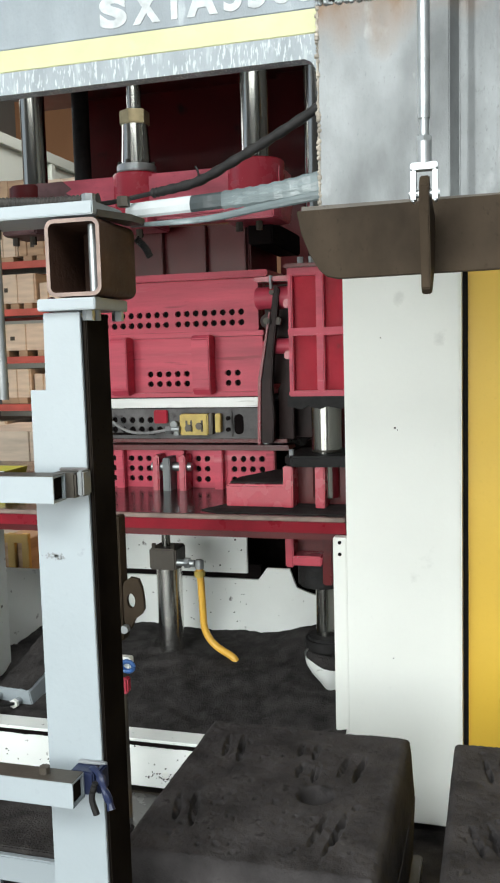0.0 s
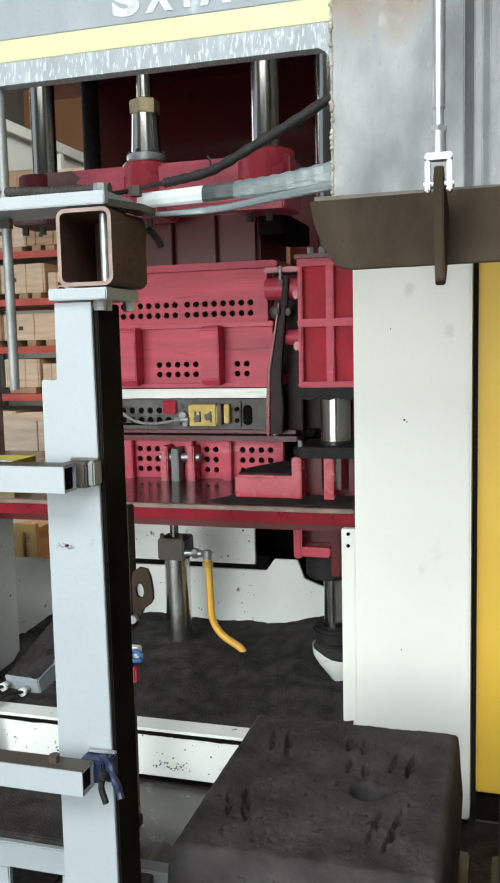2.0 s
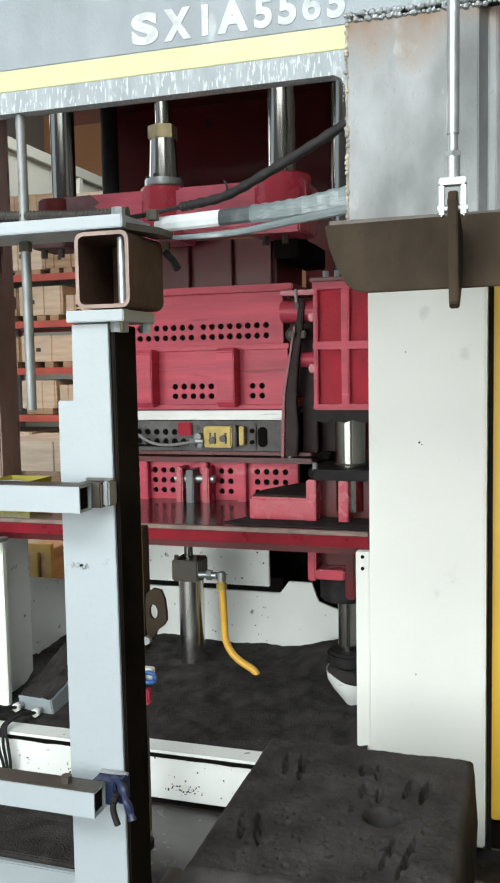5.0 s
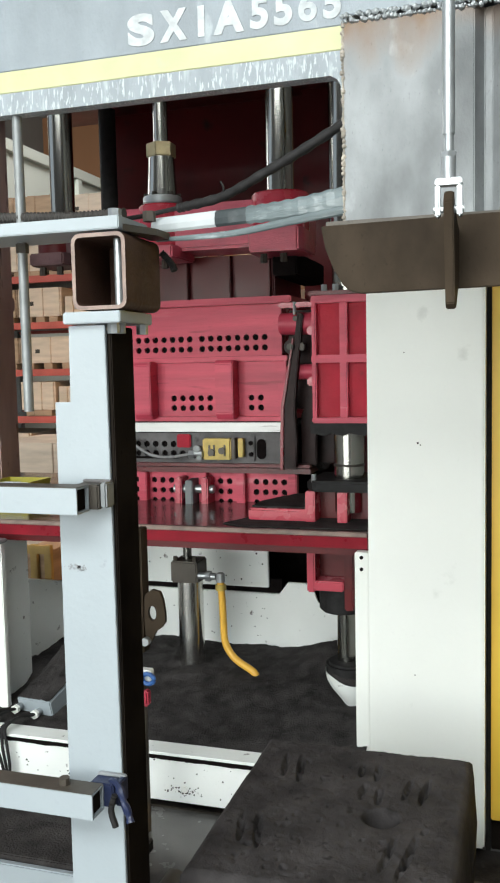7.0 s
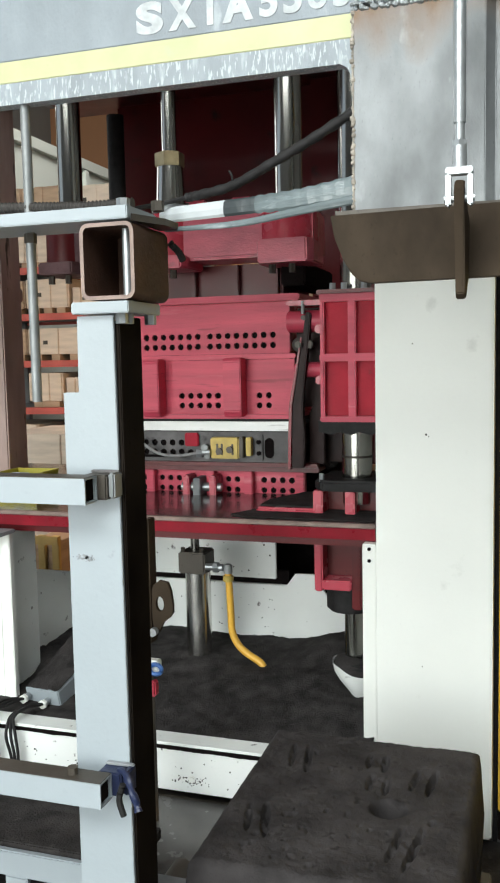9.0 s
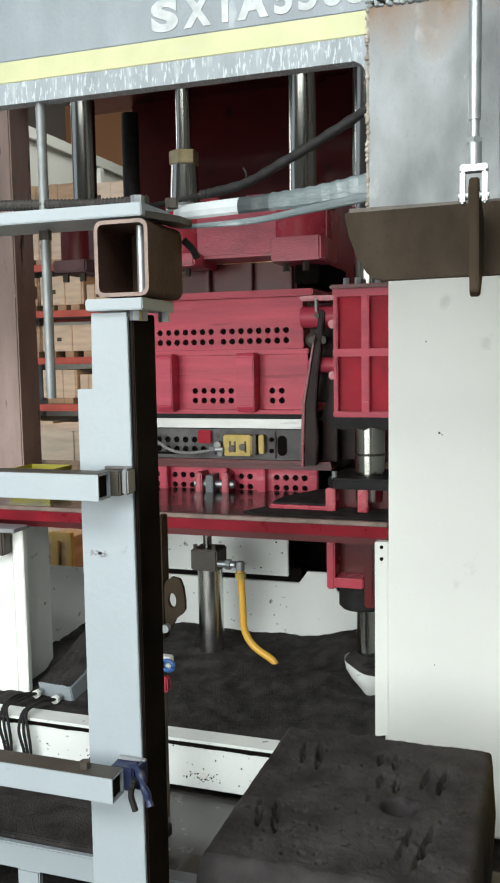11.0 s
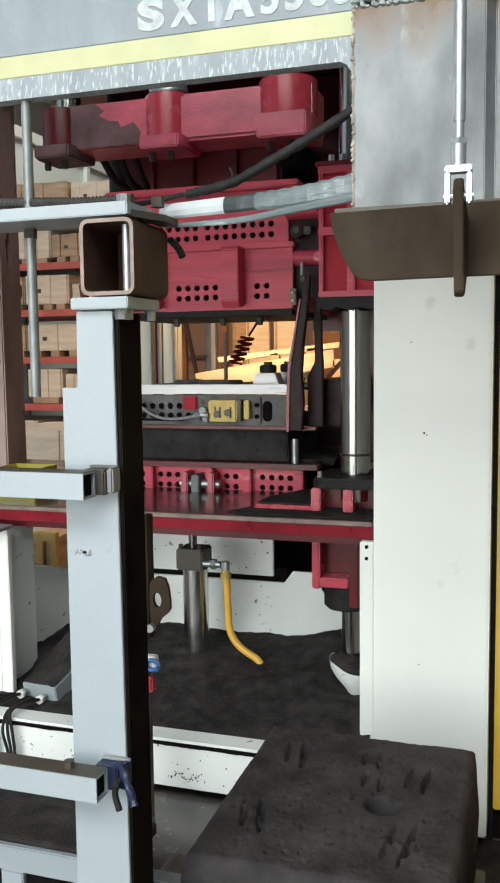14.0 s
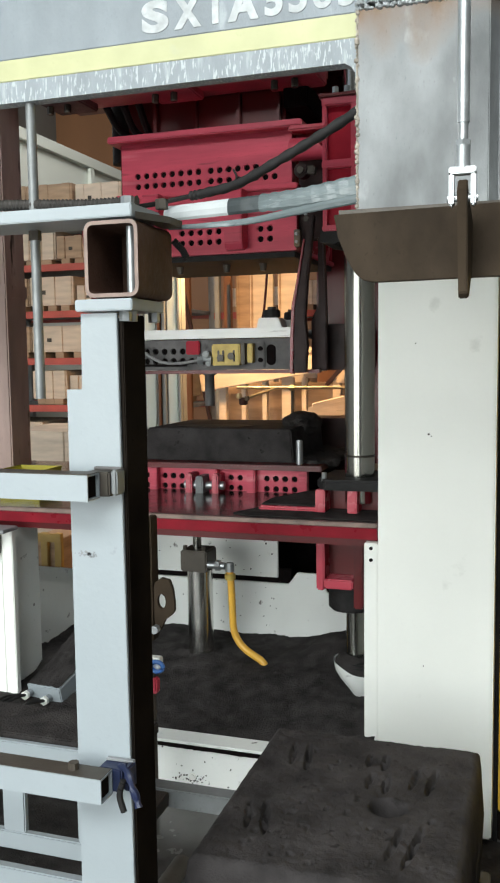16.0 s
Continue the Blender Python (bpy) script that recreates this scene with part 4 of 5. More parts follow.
def pattern_carrier():
    t = thing("pattern_carrier", -1.3, 3.5, 1.195, "pattern plate carrier with a bright aluminium front bar", "carrier")
    part("front_bar", box(-1.72, -0.906, 3.325, 3.36, 1.334, 1.372, 0.003), ALU, t, "bright milled aluminium bar")
    part("pattern_plate", box(-1.66, -0.92, 3.361, 4.0, 1.338, 1.362, 0.003), PLATE_GREY, t, "grey pattern plate")
    for x, y, s in ((-1.30, 3.62, 0.10), (-1.48, 3.7, 0.07)):
        part("pattern", cyl(x, y, 1.362, s, 0.02, segs=28, bevel=0.005), PLATE_GREY, t, "", True)
    for x, y in ((-1.035, 3.42), (-1.015, 3.66)):
        c = part("clamp_block", prism([(x - 0.055, 1.364), (x - 0.045, 1.415), (x + 0.04, 1.415), (x + 0.06, 1.364)], "y", y, y + 0.09, 0.003), ALU, t, "bright clamp block")
        part("knob", cyl(x, y + 0.045, 1.415, 0.035, 0.034, segs=24, bevel=0.004), RUBBER, c, "black knob", True)
        part("knob_stud", cyl(x, y + 0.045, 1.449, 0.018, 0.012, segs=16), DARK_STEEL, c)
    fr = part("front_plate", perforated(-1.70, -0.91, 1.207, 1.330, 3.335, (1.245, 1.283), ((-1.62, 8),), 0.04, 0.013), PLATE_GREY, t, "sand-dusted grey front plate with holes")
    # black backing paints the dark behind the plate's holes
    part("plate_back", box(-1.70, -0.91, 3.347, 3.36, 1.207, 1.330, 0), HOLE, fr)
    part("slot", prism([(-1.0 + 0.019 * math.cos(q), 1.265 + 0.022 * math.copysign(1, math.sin(q)) + 0.019 * math.sin(q)) for q in (2 * math.pi * (k + 0.5) / 20 for k in range(20))], "y", 3.331, 3.3355), HOLE, fr, "dark rounded slot")
    part("tab", box(-1.055, -1.025, 3.322, 3.334, 1.215, 1.32, 0.003), PLATE_GREY, fr)
    for z in (1.245, 1.29):
        part("tab_bolt", cyl(-1.04, 3.322, z, 0.009, -0.01, "y", segs=10), HOLE, fr)
    part("hole_recess", box(-1.66, -1.36, 3.3335, 3.3349, 1.222, 1.232, 0), HOLE, fr)
    part("red_pad", box(-1.36, -1.30, 3.32, 3.334, 1.27, 1.325, 0.004), CAST_RED, fr)
    v = part("air_valve", box(-1.235, -1.115, 3.285, 3.333, 1.225, 1.31, 0.005), VALVE_YELLOW, t, "yellow air valve block")
    part("valve_end", box(-1.114, -1.098, 3.29, 3.333, 1.228, 1.312, 0.003), DARK_STEEL, v)
    part("valve_plate", box(-1.09, -1.068, 3.30, 3.333, 1.235, 1.31, 0.003), VALVE_YELLOW, v)
    for x, z in ((-1.195, 1.255), (-1.15, 1.262)):
        part("valve_port", cyl(x, 3.286, z, 0.014, -0.012, "y", segs=12), DARK_STEEL, v)
    for x, z, r in ((-1.255, 1.268, 0.016), (-1.272, 1.248, 0.013), (-1.245, 1.236, 0.012)):
        part("fitting", cyl(x, 3.30, z, r, -0.03, "y", segs=12, bevel=0.003), DULL_ZINC, v, "zinc push-in fitting", True)
    for x in (-1.205, -1.185, -1.14):
        part("valve_slot", box(x - 0.004, x + 0.004, 3.282, 3.286, 1.24, 1.285, 0.001), DARK_STEEL, v)
    part("fitting", cyl(-1.232, 3.28, 1.25, 0.013, -0.05, "x", segs=12), ZINC, v)
    part("fitting_nut", cyl(-1.29, 3.28, 1.246, 0.018, 0.025, "x", segs=6), ZINC, v)
    path = smooth_path([(-1.29, 3.28, 1.246), (-1.38, 3.275, 1.235), (-1.46, 3.275, 1.245), (-1.54, 3.28, 1.29), (-1.60, 3.29, 1.325)])
    part("air_line", sweep(path, 0.006, 8), GREY_STRAP, v, "thin grey air line", True)
    part("bottom_rail", box(-1.70, -0.80, 3.32, 3.36, 1.192, 1.206, 0.003), RED_SHADED, t, "dark red bottom rail")
    # lifting arm
    arm = prism([(-0.893, 1.195), (-0.845, 1.195), (-0.838, 1.30), (-0.846, 1.41), (-0.836, 1.55), (-0.819, 1.68), (-0.808, 1.79), (-0.828, 1.80),
                 (-0.842, 1.70), (-0.866, 1.55), (-0.886, 1.44), (-0.89, 1.34)], "y", 3.27, 3.31, 0.004)
    a = part("lifting_arm", arm, BLACK_BROWN, t, "dark bent steel lifting arm")
    part("arm_edge", prism([(-0.905, 1.19), (-0.893, 1.19), (-0.889, 1.34), (-0.885, 1.44), (-0.866, 1.55), (-0.842, 1.70), (-0.849, 1.70), (-0.875, 1.55), (-0.896, 1.45), (-0.902, 1.34)], "y", 3.262, 3.305, 0.002), RED_MID, a, "worn dark red arm edge")
    part("rear_arm", prism([(-0.845, 1.20), (-0.785, 1.20), (-0.785, 1.42), (-0.795, 1.72), (-0.818, 1.72), (-0.815, 1.46), (-0.845, 1.40)], "y", 3.37, 3.41, 0.004), BLACK_BROWN, a)
    left = prism([(-1.705, 1.195), (-1.745, 1.195), (-1.755, 1.30), (-1.748, 1.42), (-1.764, 1.55), (-1.782, 1.68), (-1.795, 1.79), (-1.772, 1.80),
                  (-1.758, 1.70), (-1.732, 1.55), (-1.713, 1.45), (-1.713, 1.34), (-1.72, 1.26)], "y", 3.27, 3.31, 0.004)
    part("lifting_arm", left, RED_SHADED, t, "dark red bent steel lifting arm")
    part("arm_pin", cyl(-0.835, 3.262, 1.775, 0.01, 0.05, "y", segs=14), DARK_STEEL, a)
    part("arm_tip", cyl(-0.842, 3.285, 1.79, 0.007, 0.05, segs=10), ZINC, a)
    # dark colour carries the shade between carrier and column
    part("side_frame", box(-0.86, -0.70, 3.46, 4.0, 1.20, 1.385, 0.004), BLACK_BROWN, t, "side frame darkened for shade")
    for y in (3.55, 3.65, 3.75):
        part("side_rod", cyl(-0.9, y, 1.36, 0.008, 0.14, "x", segs=10), ZINC, t)
    part("rear_strut", box(-1.395, -1.38, 3.93, 3.945, 1.36, 1.6, 0.002, None), DARK_STEEL, t)
    part("rear_leg", cyl(-1.47, 3.88, 1.03, 0.023, 0.17, segs=18), PLATE_GREY, t, "grey tubular leg", True)
    part("leg_collar", cyl(-1.47, 3.88, 1.175, 0.034, 0.028, segs=18, bevel=0.003), PLATE_GREY, t, "", True)
    return t


def lower_flask():
    t = thing("lower_flask", -1.3, 3.4, 0.62, "pink-red lower flask with vent holes, standing through the table", "flask")
    part("rim", box(-1.70, -0.80, 3.34, 4.0, 1.168, 1.190, 0.004), RED_SHADED, t)
    part("front_wall", perforated(-1.70, -0.872, 0.98, 1.167, 3.40, (1.04, 1.084, 1.128), ((-1.66, 3), (-1.50, 4), (-1.24, 3), (-1.045, 4)), 0.0395, 0.0125), RED_DUSTY, t, "pink-red wall with vent holes")
    # black core paints the darkness behind the vent holes
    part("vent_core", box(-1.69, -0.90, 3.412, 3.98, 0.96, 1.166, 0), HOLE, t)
    for x in (-1.555, -1.285, -1.12, -0.90):
        part("rib", box(x, x + 0.035, 3.36, 3.399, 0.97, 1.167, 0.004), RED_DUSTY, t)
    for x in (-1.37, -1.255):
        part("roller_cheek", box(x, x + 0.028, 3.31, 3.40, 1.0, 1.15, 0.005), RED, t)
    part("roller_bracket", box(-1.322, -1.29, 3.30, 3.40, 0.96, 1.14, 0.004), BARE_STEEL, t, "grey roller bracket")
    part("roller", cyl(-1.385, 3.345, 1.10, 0.018, 0.175, "x", segs=16, bevel=0.003), ZINC, t, "steel roller", True)
    bm = bmesh.new()
    rnd = random.Random(9)
    for k in range(60):
        a = bmesh.new()
        bmesh.ops.create_icosphere(a, subdivisions=1, radius=rnd.uniform(0.02, 0.05))
        a.transform(Matrix.Translation((rnd.uniform(-0.92, -0.80), rnd.uniform(3.44, 3.95), 1.19)) @ Matrix.Diagonal((1, 1, 0.6, 1)))
        joined(a, bm)
    tagged(part("rim_sand", bm, BLACK_SAND, t, "black sand heaped on the rim", True), kind="stuff")
    # feet round the column
    part("foot", prism([(-0.95, 2.98), (-0.72, 2.98), (-0.72, 3.34), (-0.86, 3.34), (-0.95, 3.12)], "z", 0.99, 1.088, 0.008), RED, t, "red cast foot")
    part("foot_sand", prism([(-0.94, 2.995), (-0.73, 2.995), (-0.73, 3.33), (-0.85, 3.33), (-0.94, 3.12)], "z", 1.089, 1.095, 0.002), BLACK_SAND, t, "black sand on the foot")
    for x0, x1 in ((-0.735, -0.70), (-0.62, -0.585), (-0.50, -0.47)):
        part("bracket_web", box(x0, x1, 2.97, 3.24, 1.0, 1.155, 0.004), RED, t)
    part("bracket_plate", box(-0.72, -0.475, 3.06, 3.25, 1.0, 1.15, 0.004), RED_SHADED, t)
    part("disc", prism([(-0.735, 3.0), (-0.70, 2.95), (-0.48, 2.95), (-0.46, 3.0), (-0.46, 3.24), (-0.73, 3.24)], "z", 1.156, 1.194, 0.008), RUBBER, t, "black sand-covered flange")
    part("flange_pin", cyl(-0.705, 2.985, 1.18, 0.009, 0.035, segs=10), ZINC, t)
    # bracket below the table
    # darker red here stands for the shadow under the table
    hang = part("hanging_bracket", box(-0.715, -0.58, 3.06, 3.10, 0.80, 1.0, 0.005), RED_SHADED, t, "red bracket under the table, darkened for shade")
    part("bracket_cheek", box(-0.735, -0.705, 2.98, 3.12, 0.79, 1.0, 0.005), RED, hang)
    part("bracket_cheek", box(-0.60, -0.565, 2.98, 3.12, 0.73, 1.0, 0.005), RED_SHADED, hang)
    part("bracket_sill", box(-0.705, -0.60, 2.97, 3.06, 0.80, 0.835, 0.005), RED, hang)
    part("dark_boot", cyl(-0.63, 3.1, 0.70, 0.085, 0.10, segs=24, bevel=0.01), RUBBER, t, "black rubber boot", True)
    part("boot_rod", cyl(-0.615, 3.1, 0.45, 0.036, 0.26, segs=24), CHROME, t, "", True)
    part("boot_foot", cyl(-0.605, 3.09, 0.465, 0.086, 0.05, segs=24, bevel=0.01), RUBBER, t, "", True)
    return t


def mould_in_machine():
    t = thing("fresh_sand_mould", -1.25, 3.6, 1.191, "freshly pressed black sand mould on the lower flask", "mould")
    bm = bmesh.new()
    x0, x1, y0, y1, z0, z1 = -1.60, -0.935, 3.42, 3.95, 1.191, 1.328
    prism([(x0, z0), (x0 + 0.012, z1), (x1 - 0.012, z1), (x1, z0)], "y", y0, y1, 0.006, bm)
    part("block", bm, MOULD_SAND, t, "", True)
    lump = bmesh.new()
    bmesh.ops.create_icosphere(lump, subdivisions=5, radius=1)
    for v in lump.verts:
        k = 1 + 0.16 * noise.fractal(v.co * 1.4, 0.9, 2, 4)
        v.co = (-0.985 + 0.085 * v.co.x * k, 3.77 + 0.15 * v.co.y * k, 1.322 + 0.058 * v.co.z * k)
    tagged(part("sand_ridge", lump, BLACK_SAND, t, "heaped crumbs of black sand", True), kind="stuff")
    # no real recess: a thin black sheet paints the cavity's shade
    part("cavity", prism([(-1.50, 3.52), (-1.42, 3.48), (-1.20, 3.5), (-1.15, 3.58), (-1.22, 3.64), (-1.46, 3.62)], "z", 1.3285, 1.3305), RUBBER, t, "flat dark sheet for the cavity's shade")
    return t


def guide_pin():
    return solid("locating_pin", cyl(-0.90, 3.38, 1.19, 0.014, 0.10, segs=16, bevel=0.003), ZINC, "short bright locating pin on the lower flask rim", "pin", "", True)


UPPER, YOKE, CARRIER, LOWER = upper_flask(), yoke(), pattern_carrier(), lower_flask()
FRESH, PIN = mould_in_machine(), guide_pin()


# ---- foreground: gantry beam, steel duct, flap, tensioner ----
def gantry_beam():
    t = thing("gantry_beam", -1.7, 2.6, 2.46, "weathered grey gantry beam with pale yellow stripe and stencilled type number", "beam")
    # web stretched unseen upward and to the left to shade the machine
    part("web", box(-7.0, -0.455, 2.55, 2.60, 2.595, 4.45, 0.002), BEAM_GREY, t, "weathered grey painted plate")
    part("stripe", box(-7.0, -0.456, 2.549, 2.60, 2.527, 2.594, 0.002), STRIPE, t, "pale yellow painted stripe")
    part("scuffed_edge", prism([(-7.0, 2.459), (-7.0, 2.526), (-0.456, 2.526), (-0.456, 2.41), (-0.502, 2.41), (-0.505, 2.43), (-0.515, 2.447), (-0.535, 2.459)], "y", 2.55, 2.60), SCUFFED, t, "grey edge with scratched white marks")
    part("end_leg", box(-0.502, -0.456, 2.551, 2.60, 2.05, 2.409, 0.003), BEAM_GREY, t)
    part("back_flange", box(-7.0, -0.46, 2.60, 2.72, 2.60, 2.62, 0.003), BEAM_GREY, t)
    x = -1.166
    for ch, w in zip("SX1A5565", (0.107, 0.107, 0.065, 0.115, 0.073, 0.073, 0.073, 0.07)):
        c = bpy.data.curves.new("letter", "FONT")
        c.body, c.size, c.extrude, c.offset = ch, 0.118, 0.001, 0.0065 if ch in "SXA" else 0.003 if ch == "6" else 0.0048
        tmp = bpy.data.objects.new("letter", c)
        scene.collection.objects.link(tmp)
        dg = bpy.context.evaluated_depsgraph_get()
        me = bpy.data.meshes.new_from_object(tmp.evaluated_get(dg))
        bpy.data.objects.remove(tmp)
        wide = max(v.co.x for v in me.vertices) - min(v.co.x for v in me.vertices)
        lo = min(v.co.x for v in me.vertices)
        target = w - 0.018 if ch != "1" else 0.021
        me.transform(Matrix.Diagonal((target / wide, 1, 1, 1)) @ Matrix.Translation((-lo, 0, 0)))
        me.transform(Matrix.Rotation(radians(90), 4, "X"))
        me.transform(Matrix.Translation(Vector((x + (0.016 if ch == "1" else 0), 2.5485, 2.622)) - t.location))
        me.materials.clear()
        me.materials.append(LETTER)
        ob = new("letter", me)
        ob.parent = t
        x += w
    t.location, t.scale = (-0.980, 1.499, 2.104), (0.5765, 0.5765, 0.5765)
    return t


gantry_beam()


def steel_duct():
    t = thing("welded_steel_duct", -0.15, 2.5, 2.0, "welded bare steel duct with heat stains and bead welds", "duct")
    part("front_sheet", prism([(-0.468, 2.40), (-0.125, 2.40), (-0.10, 2.43), (-0.08, 2.43), (-0.06, 2.415), (0.45, 2.44), (0.45, 2.9), (-0.468, 2.9)], "z", 2.005, 2.545, 0.002), DUCT_STEEL, t, "bare steel sheet with grey wipe marks")
    rnd = random.Random(4)
    bm = bmesh.new()
    for row in (0, 1):
        k = 0
        while k < 92:
            x = -0.465 + 0.01 * k
            b = bmesh.new()
            bmesh.ops.create_icosphere(b, subdivisions=1, radius=0.0045 + rnd.random() * 0.006)
            bmesh.ops.translate(b, verts=b.verts, vec=(x + rnd.uniform(-0.004, 0.004), 2.400, 2.545 + 0.014 * row + rnd.uniform(-0.003, 0.003)))
            joined(b, bm)
            k += 1
    tagged(part("weld_bead", bm, ZINC, t, "rough silvery weld bead", True), kind="stuff")
    bm = bmesh.new()
    for k in range(120):
        b = bmesh.new()
        bmesh.ops.create_icosphere(b, subdivisions=1, radius=0.0035 + rnd.random() ** 3 * 0.005)
        bmesh.ops.translate(b, verts=b.verts, vec=(-0.469 + rnd.uniform(-0.002, 0.002), 2.402, 2.008 + 0.0045 * k))
        joined(b, bm)
    tagged(part("corner_weld", bm, mat("pale_corner_weld", (0.36, 0.32, 0.27), 0.55, metal=0.2, var=0.35, scale=30), t, "pale corner weld", True), kind="stuff")
    # sheet stretched unseen upward to block light from above
    part("upper_sheet", box(-0.468, 0.45, 2.405, 2.9, 2.562, 4.45, 0.003), BEAM_GREY, t, "grey painted upper sheet")
    t.location, t.scale = (-0.0885, 1.475, 1.844), (0.59, 0.59, 0.59)
    return t


steel_duct()


def flap():
    t = thing("steel_flap", -0.1, 2.3, 1.81, "dark mill-scale steel flap hinged under the duct", "flap")
    outline = [(-0.513, 0.0), (-0.50, -0.06), (-0.475, -0.12), (-0.45, -0.16), (-0.43, -0.177), (-0.40, -0.184), (0.4, -0.176), (0.4, 0.012)]
    bm = prism(outline, "y", 0.0, 0.012, 0.002)
    bm.transform(pose(0, 2.3, 1.995, -9, 0, 0))
    part("flap_plate", bm, FLAP_STEEL, t, "dark steel plate with a rounded corner")
    part("hinge_leaf", box(-0.50, 0.40, 2.304, 2.45, 1.994, 2.006, 0), DARK_STEEL, t)
    lug = prism([(2.10, 2.00), (2.13, 2.03), (2.16, 2.0), (2.30, 1.96), (2.305, 1.84), (2.20, 1.765), (2.175, 1.757), (2.155, 1.77)], "x", -0.179, -0.156, 0.003)
    part("lug", lug, FLAP_STEEL, t, "dark upright lug")
    r = part("tension_rod", cyl(-0.168, 2.13, 2.115, 0.0115, 0.95, segs=20), ZINC, t, "bright zinc tension rod", True)
    part("rod_sleeve", cyl(-0.168, 2.13, 2.155, 0.0145, 0.30, segs=20, bevel=0.002), ZINC, r, "", True)
    part("lock_nut", cyl(-0.168, 2.13, 2.105, 0.019, 0.012, segs=6), ZINC, r)
    part("clevis_neck", cyl(-0.168, 2.13, 2.05, 0.017, 0.055, segs=20), ZINC, r, "", True)
    c = part("clevis", box(-0.199, -0.137, 2.112, 2.148, 2.04, 2.056, 0.003), ZINC, t, "zinc clevis fork")
    for x in (-0.199, -0.149):
        part("fork_cheek", box(x, x + 0.012, 2.112, 2.148, 1.968, 2.042, 0.004), ZINC, c)
    part("clevis_pin", cyl(-0.203, 2.13, 1.987, 0.009, 0.07, "x", segs=14), ZINC, c)
    t.location, t.scale = (-0.059, 1.357, 1.732), (0.59, 0.59, 0.59)


flap()


def side_panel():
    t = thing("yellow_side_panel", 0.3, 2.9, 0.0, "plain yellow sheet panel beside the white leg cover", "panel")
    part("sheet", box(-0.095, 1.4, 2.86, 2.92, 0.12, 2.9, 0.004), YELLOW, t)
    part("dark_gap", box(-0.111, -0.096, 2.88, 2.92, 0.0, 2.9, 0), RUBBER, t)
    part("plinth", box(-0.095, 1.4, 2.90, 2.92, 0.0, 0.119, 0.002), BLACK_UNLIT, t)


side_panel()


# ---- foreground: grey post with clamped arms ----
def post():
    t = thing("grey_steel_post", -0.76, 1.46, 0.0, "light grey painted steel post with clamped square arms", "post")
    part("front_plate", prism([(-0.785, 1.705), (-0.713, 1.705), (-0.706, 0.165), (-0.706, 0.0), (-0.822, 0.0), (-0.818, 1.568), (-0.787, 1.568)], "y", 1.42, 1.428, 0.001), GREY_PAINT, t, "light grey painted face")
    # the post's unlit right face, its shade given by black colour
    part("black_side", box(-0.7125, -0.7045, 1.4285, 1.52, 0.0, 1.703, 0.002), BLACK_UNLIT, t, "steel side coloured black for its unlit look")
    part("rear_plate", box(-0.775, -0.714, 1.51, 1.52, 0.0, 1.70, 0.002), BLACK_UNLIT, t)
    cap = part("cap_plate", box(-0.788, -0.675, 1.405, 1.545, 1.708, 1.729, 0.002), GREY_PAINT, t, "grey clamp plate")
    for x, y in ((-0.70, 1.43), (-0.665 - 0.02, 1.52), (-0.77, 1.52)):
        part("bolt", cyl(x, y, 1.69, 0.011, 0.018, segs=6), ZINC, cap)
    # hollow square tube
    tb = bmesh.new()
    def loop(x0, x1, z0, z1, r, y):
        pts = []
        for cx, cz, a0 in ((x1 - r, z1 - r, 0), (x0 + r, z1 - r, 90), (x0 + r, z0 + r, 180), (x1 - r, z0 + r, 270)):
            for k in range(5):
                a = radians(a0 + 22.5 * k)
                pts.append(tb.verts.new((cx + r * math.cos(a), y, cz + r * math.sin(a))))
        return pts
    of, inf = loop(-0.768, -0.663, 1.732, 1.866, 0.016, 1.41), loop(-0.761, -0.670, 1.739, 1.859, 0.010, 1.41)
    ob_, inb = loop(-0.768, -0.663, 1.732, 1.866, 0.016, 1.56), loop(-0.761, -0.670, 1.739, 1.859, 0.010, 1.56)
    for a, b in ((of, ob_), (ob_, inb), (inb, inf)):
        for k in range(20):
            tb.faces.new((a[k], a[(k + 1) % 20], b[(k + 1) % 20], b[k]))
    tube = part("square_tube", tb, TUBE_BROWN, t, "rusty brown hollow square tube", True)
    ring = bmesh.new()
    tb = ring
    a, b = loop(-0.768, -0.663, 1.732, 1.866, 0.016, 1.4095), loop(-0.761, -0.670, 1.739, 1.859, 0.010, 1.4095)
    for k in range(20):
        ring.faces.new((a[k], a[(k + 1) % 20], b[(k + 1) % 20], b[k]))
    part("sawn_end", ring, TUBE_CUT, tube, "bare sawn tube end")
    part("end_blank", box(-0.76, -0.671, 1.545, 1.552, 1.741, 1.857, 0), TUBE_BROWN, tube)
    part("through_bolt", cyl(-0.695, 1.45, 1.69, 0.0085, 0.21, segs=14), ZINC, t, "bright through bolt", True)
    # long top plate
    top = part("top_plate", box(-1.35, -0.672, 1.405, 1.53, 1.870, 1.893, 0.002), GREY_PAINT, t, "long grey painted clamp plate")
    part("top_strip", prism([(-0.671, 1.42), (-0.64, 1.5), (-0.64, 1.56), (-0.68, 1.56)], "z", 1.868, 1.88), DARK_STEEL, top)
    for x, y, m in ((-0.70, 1.45, ZINC), (-0.655, 1.5, DARK_STEEL), (-0.914, 1.487, DARK_STEEL)):
        part("hex_nut", cyl(x, y, 1.894 if x > -0.8 else 1.850, 0.012, 0.018, segs=6), m, top)
    part("threaded_rod", cyl(-0.914, 1.487, 1.548, 0.0095, 0.565, segs=16), DULL_ZINC, t, "dull zinc threaded hanger rod", True)
    # clamped square arms, hollow
    for z, x1, label in ((1.376, -0.735, "grey painted square arm"), (0.826, -0.727, "grey painted square arm")):
        arm = bmesh.new()
        x0, y0, y1, w = -1.5, 1.335, 1.38, 0.003
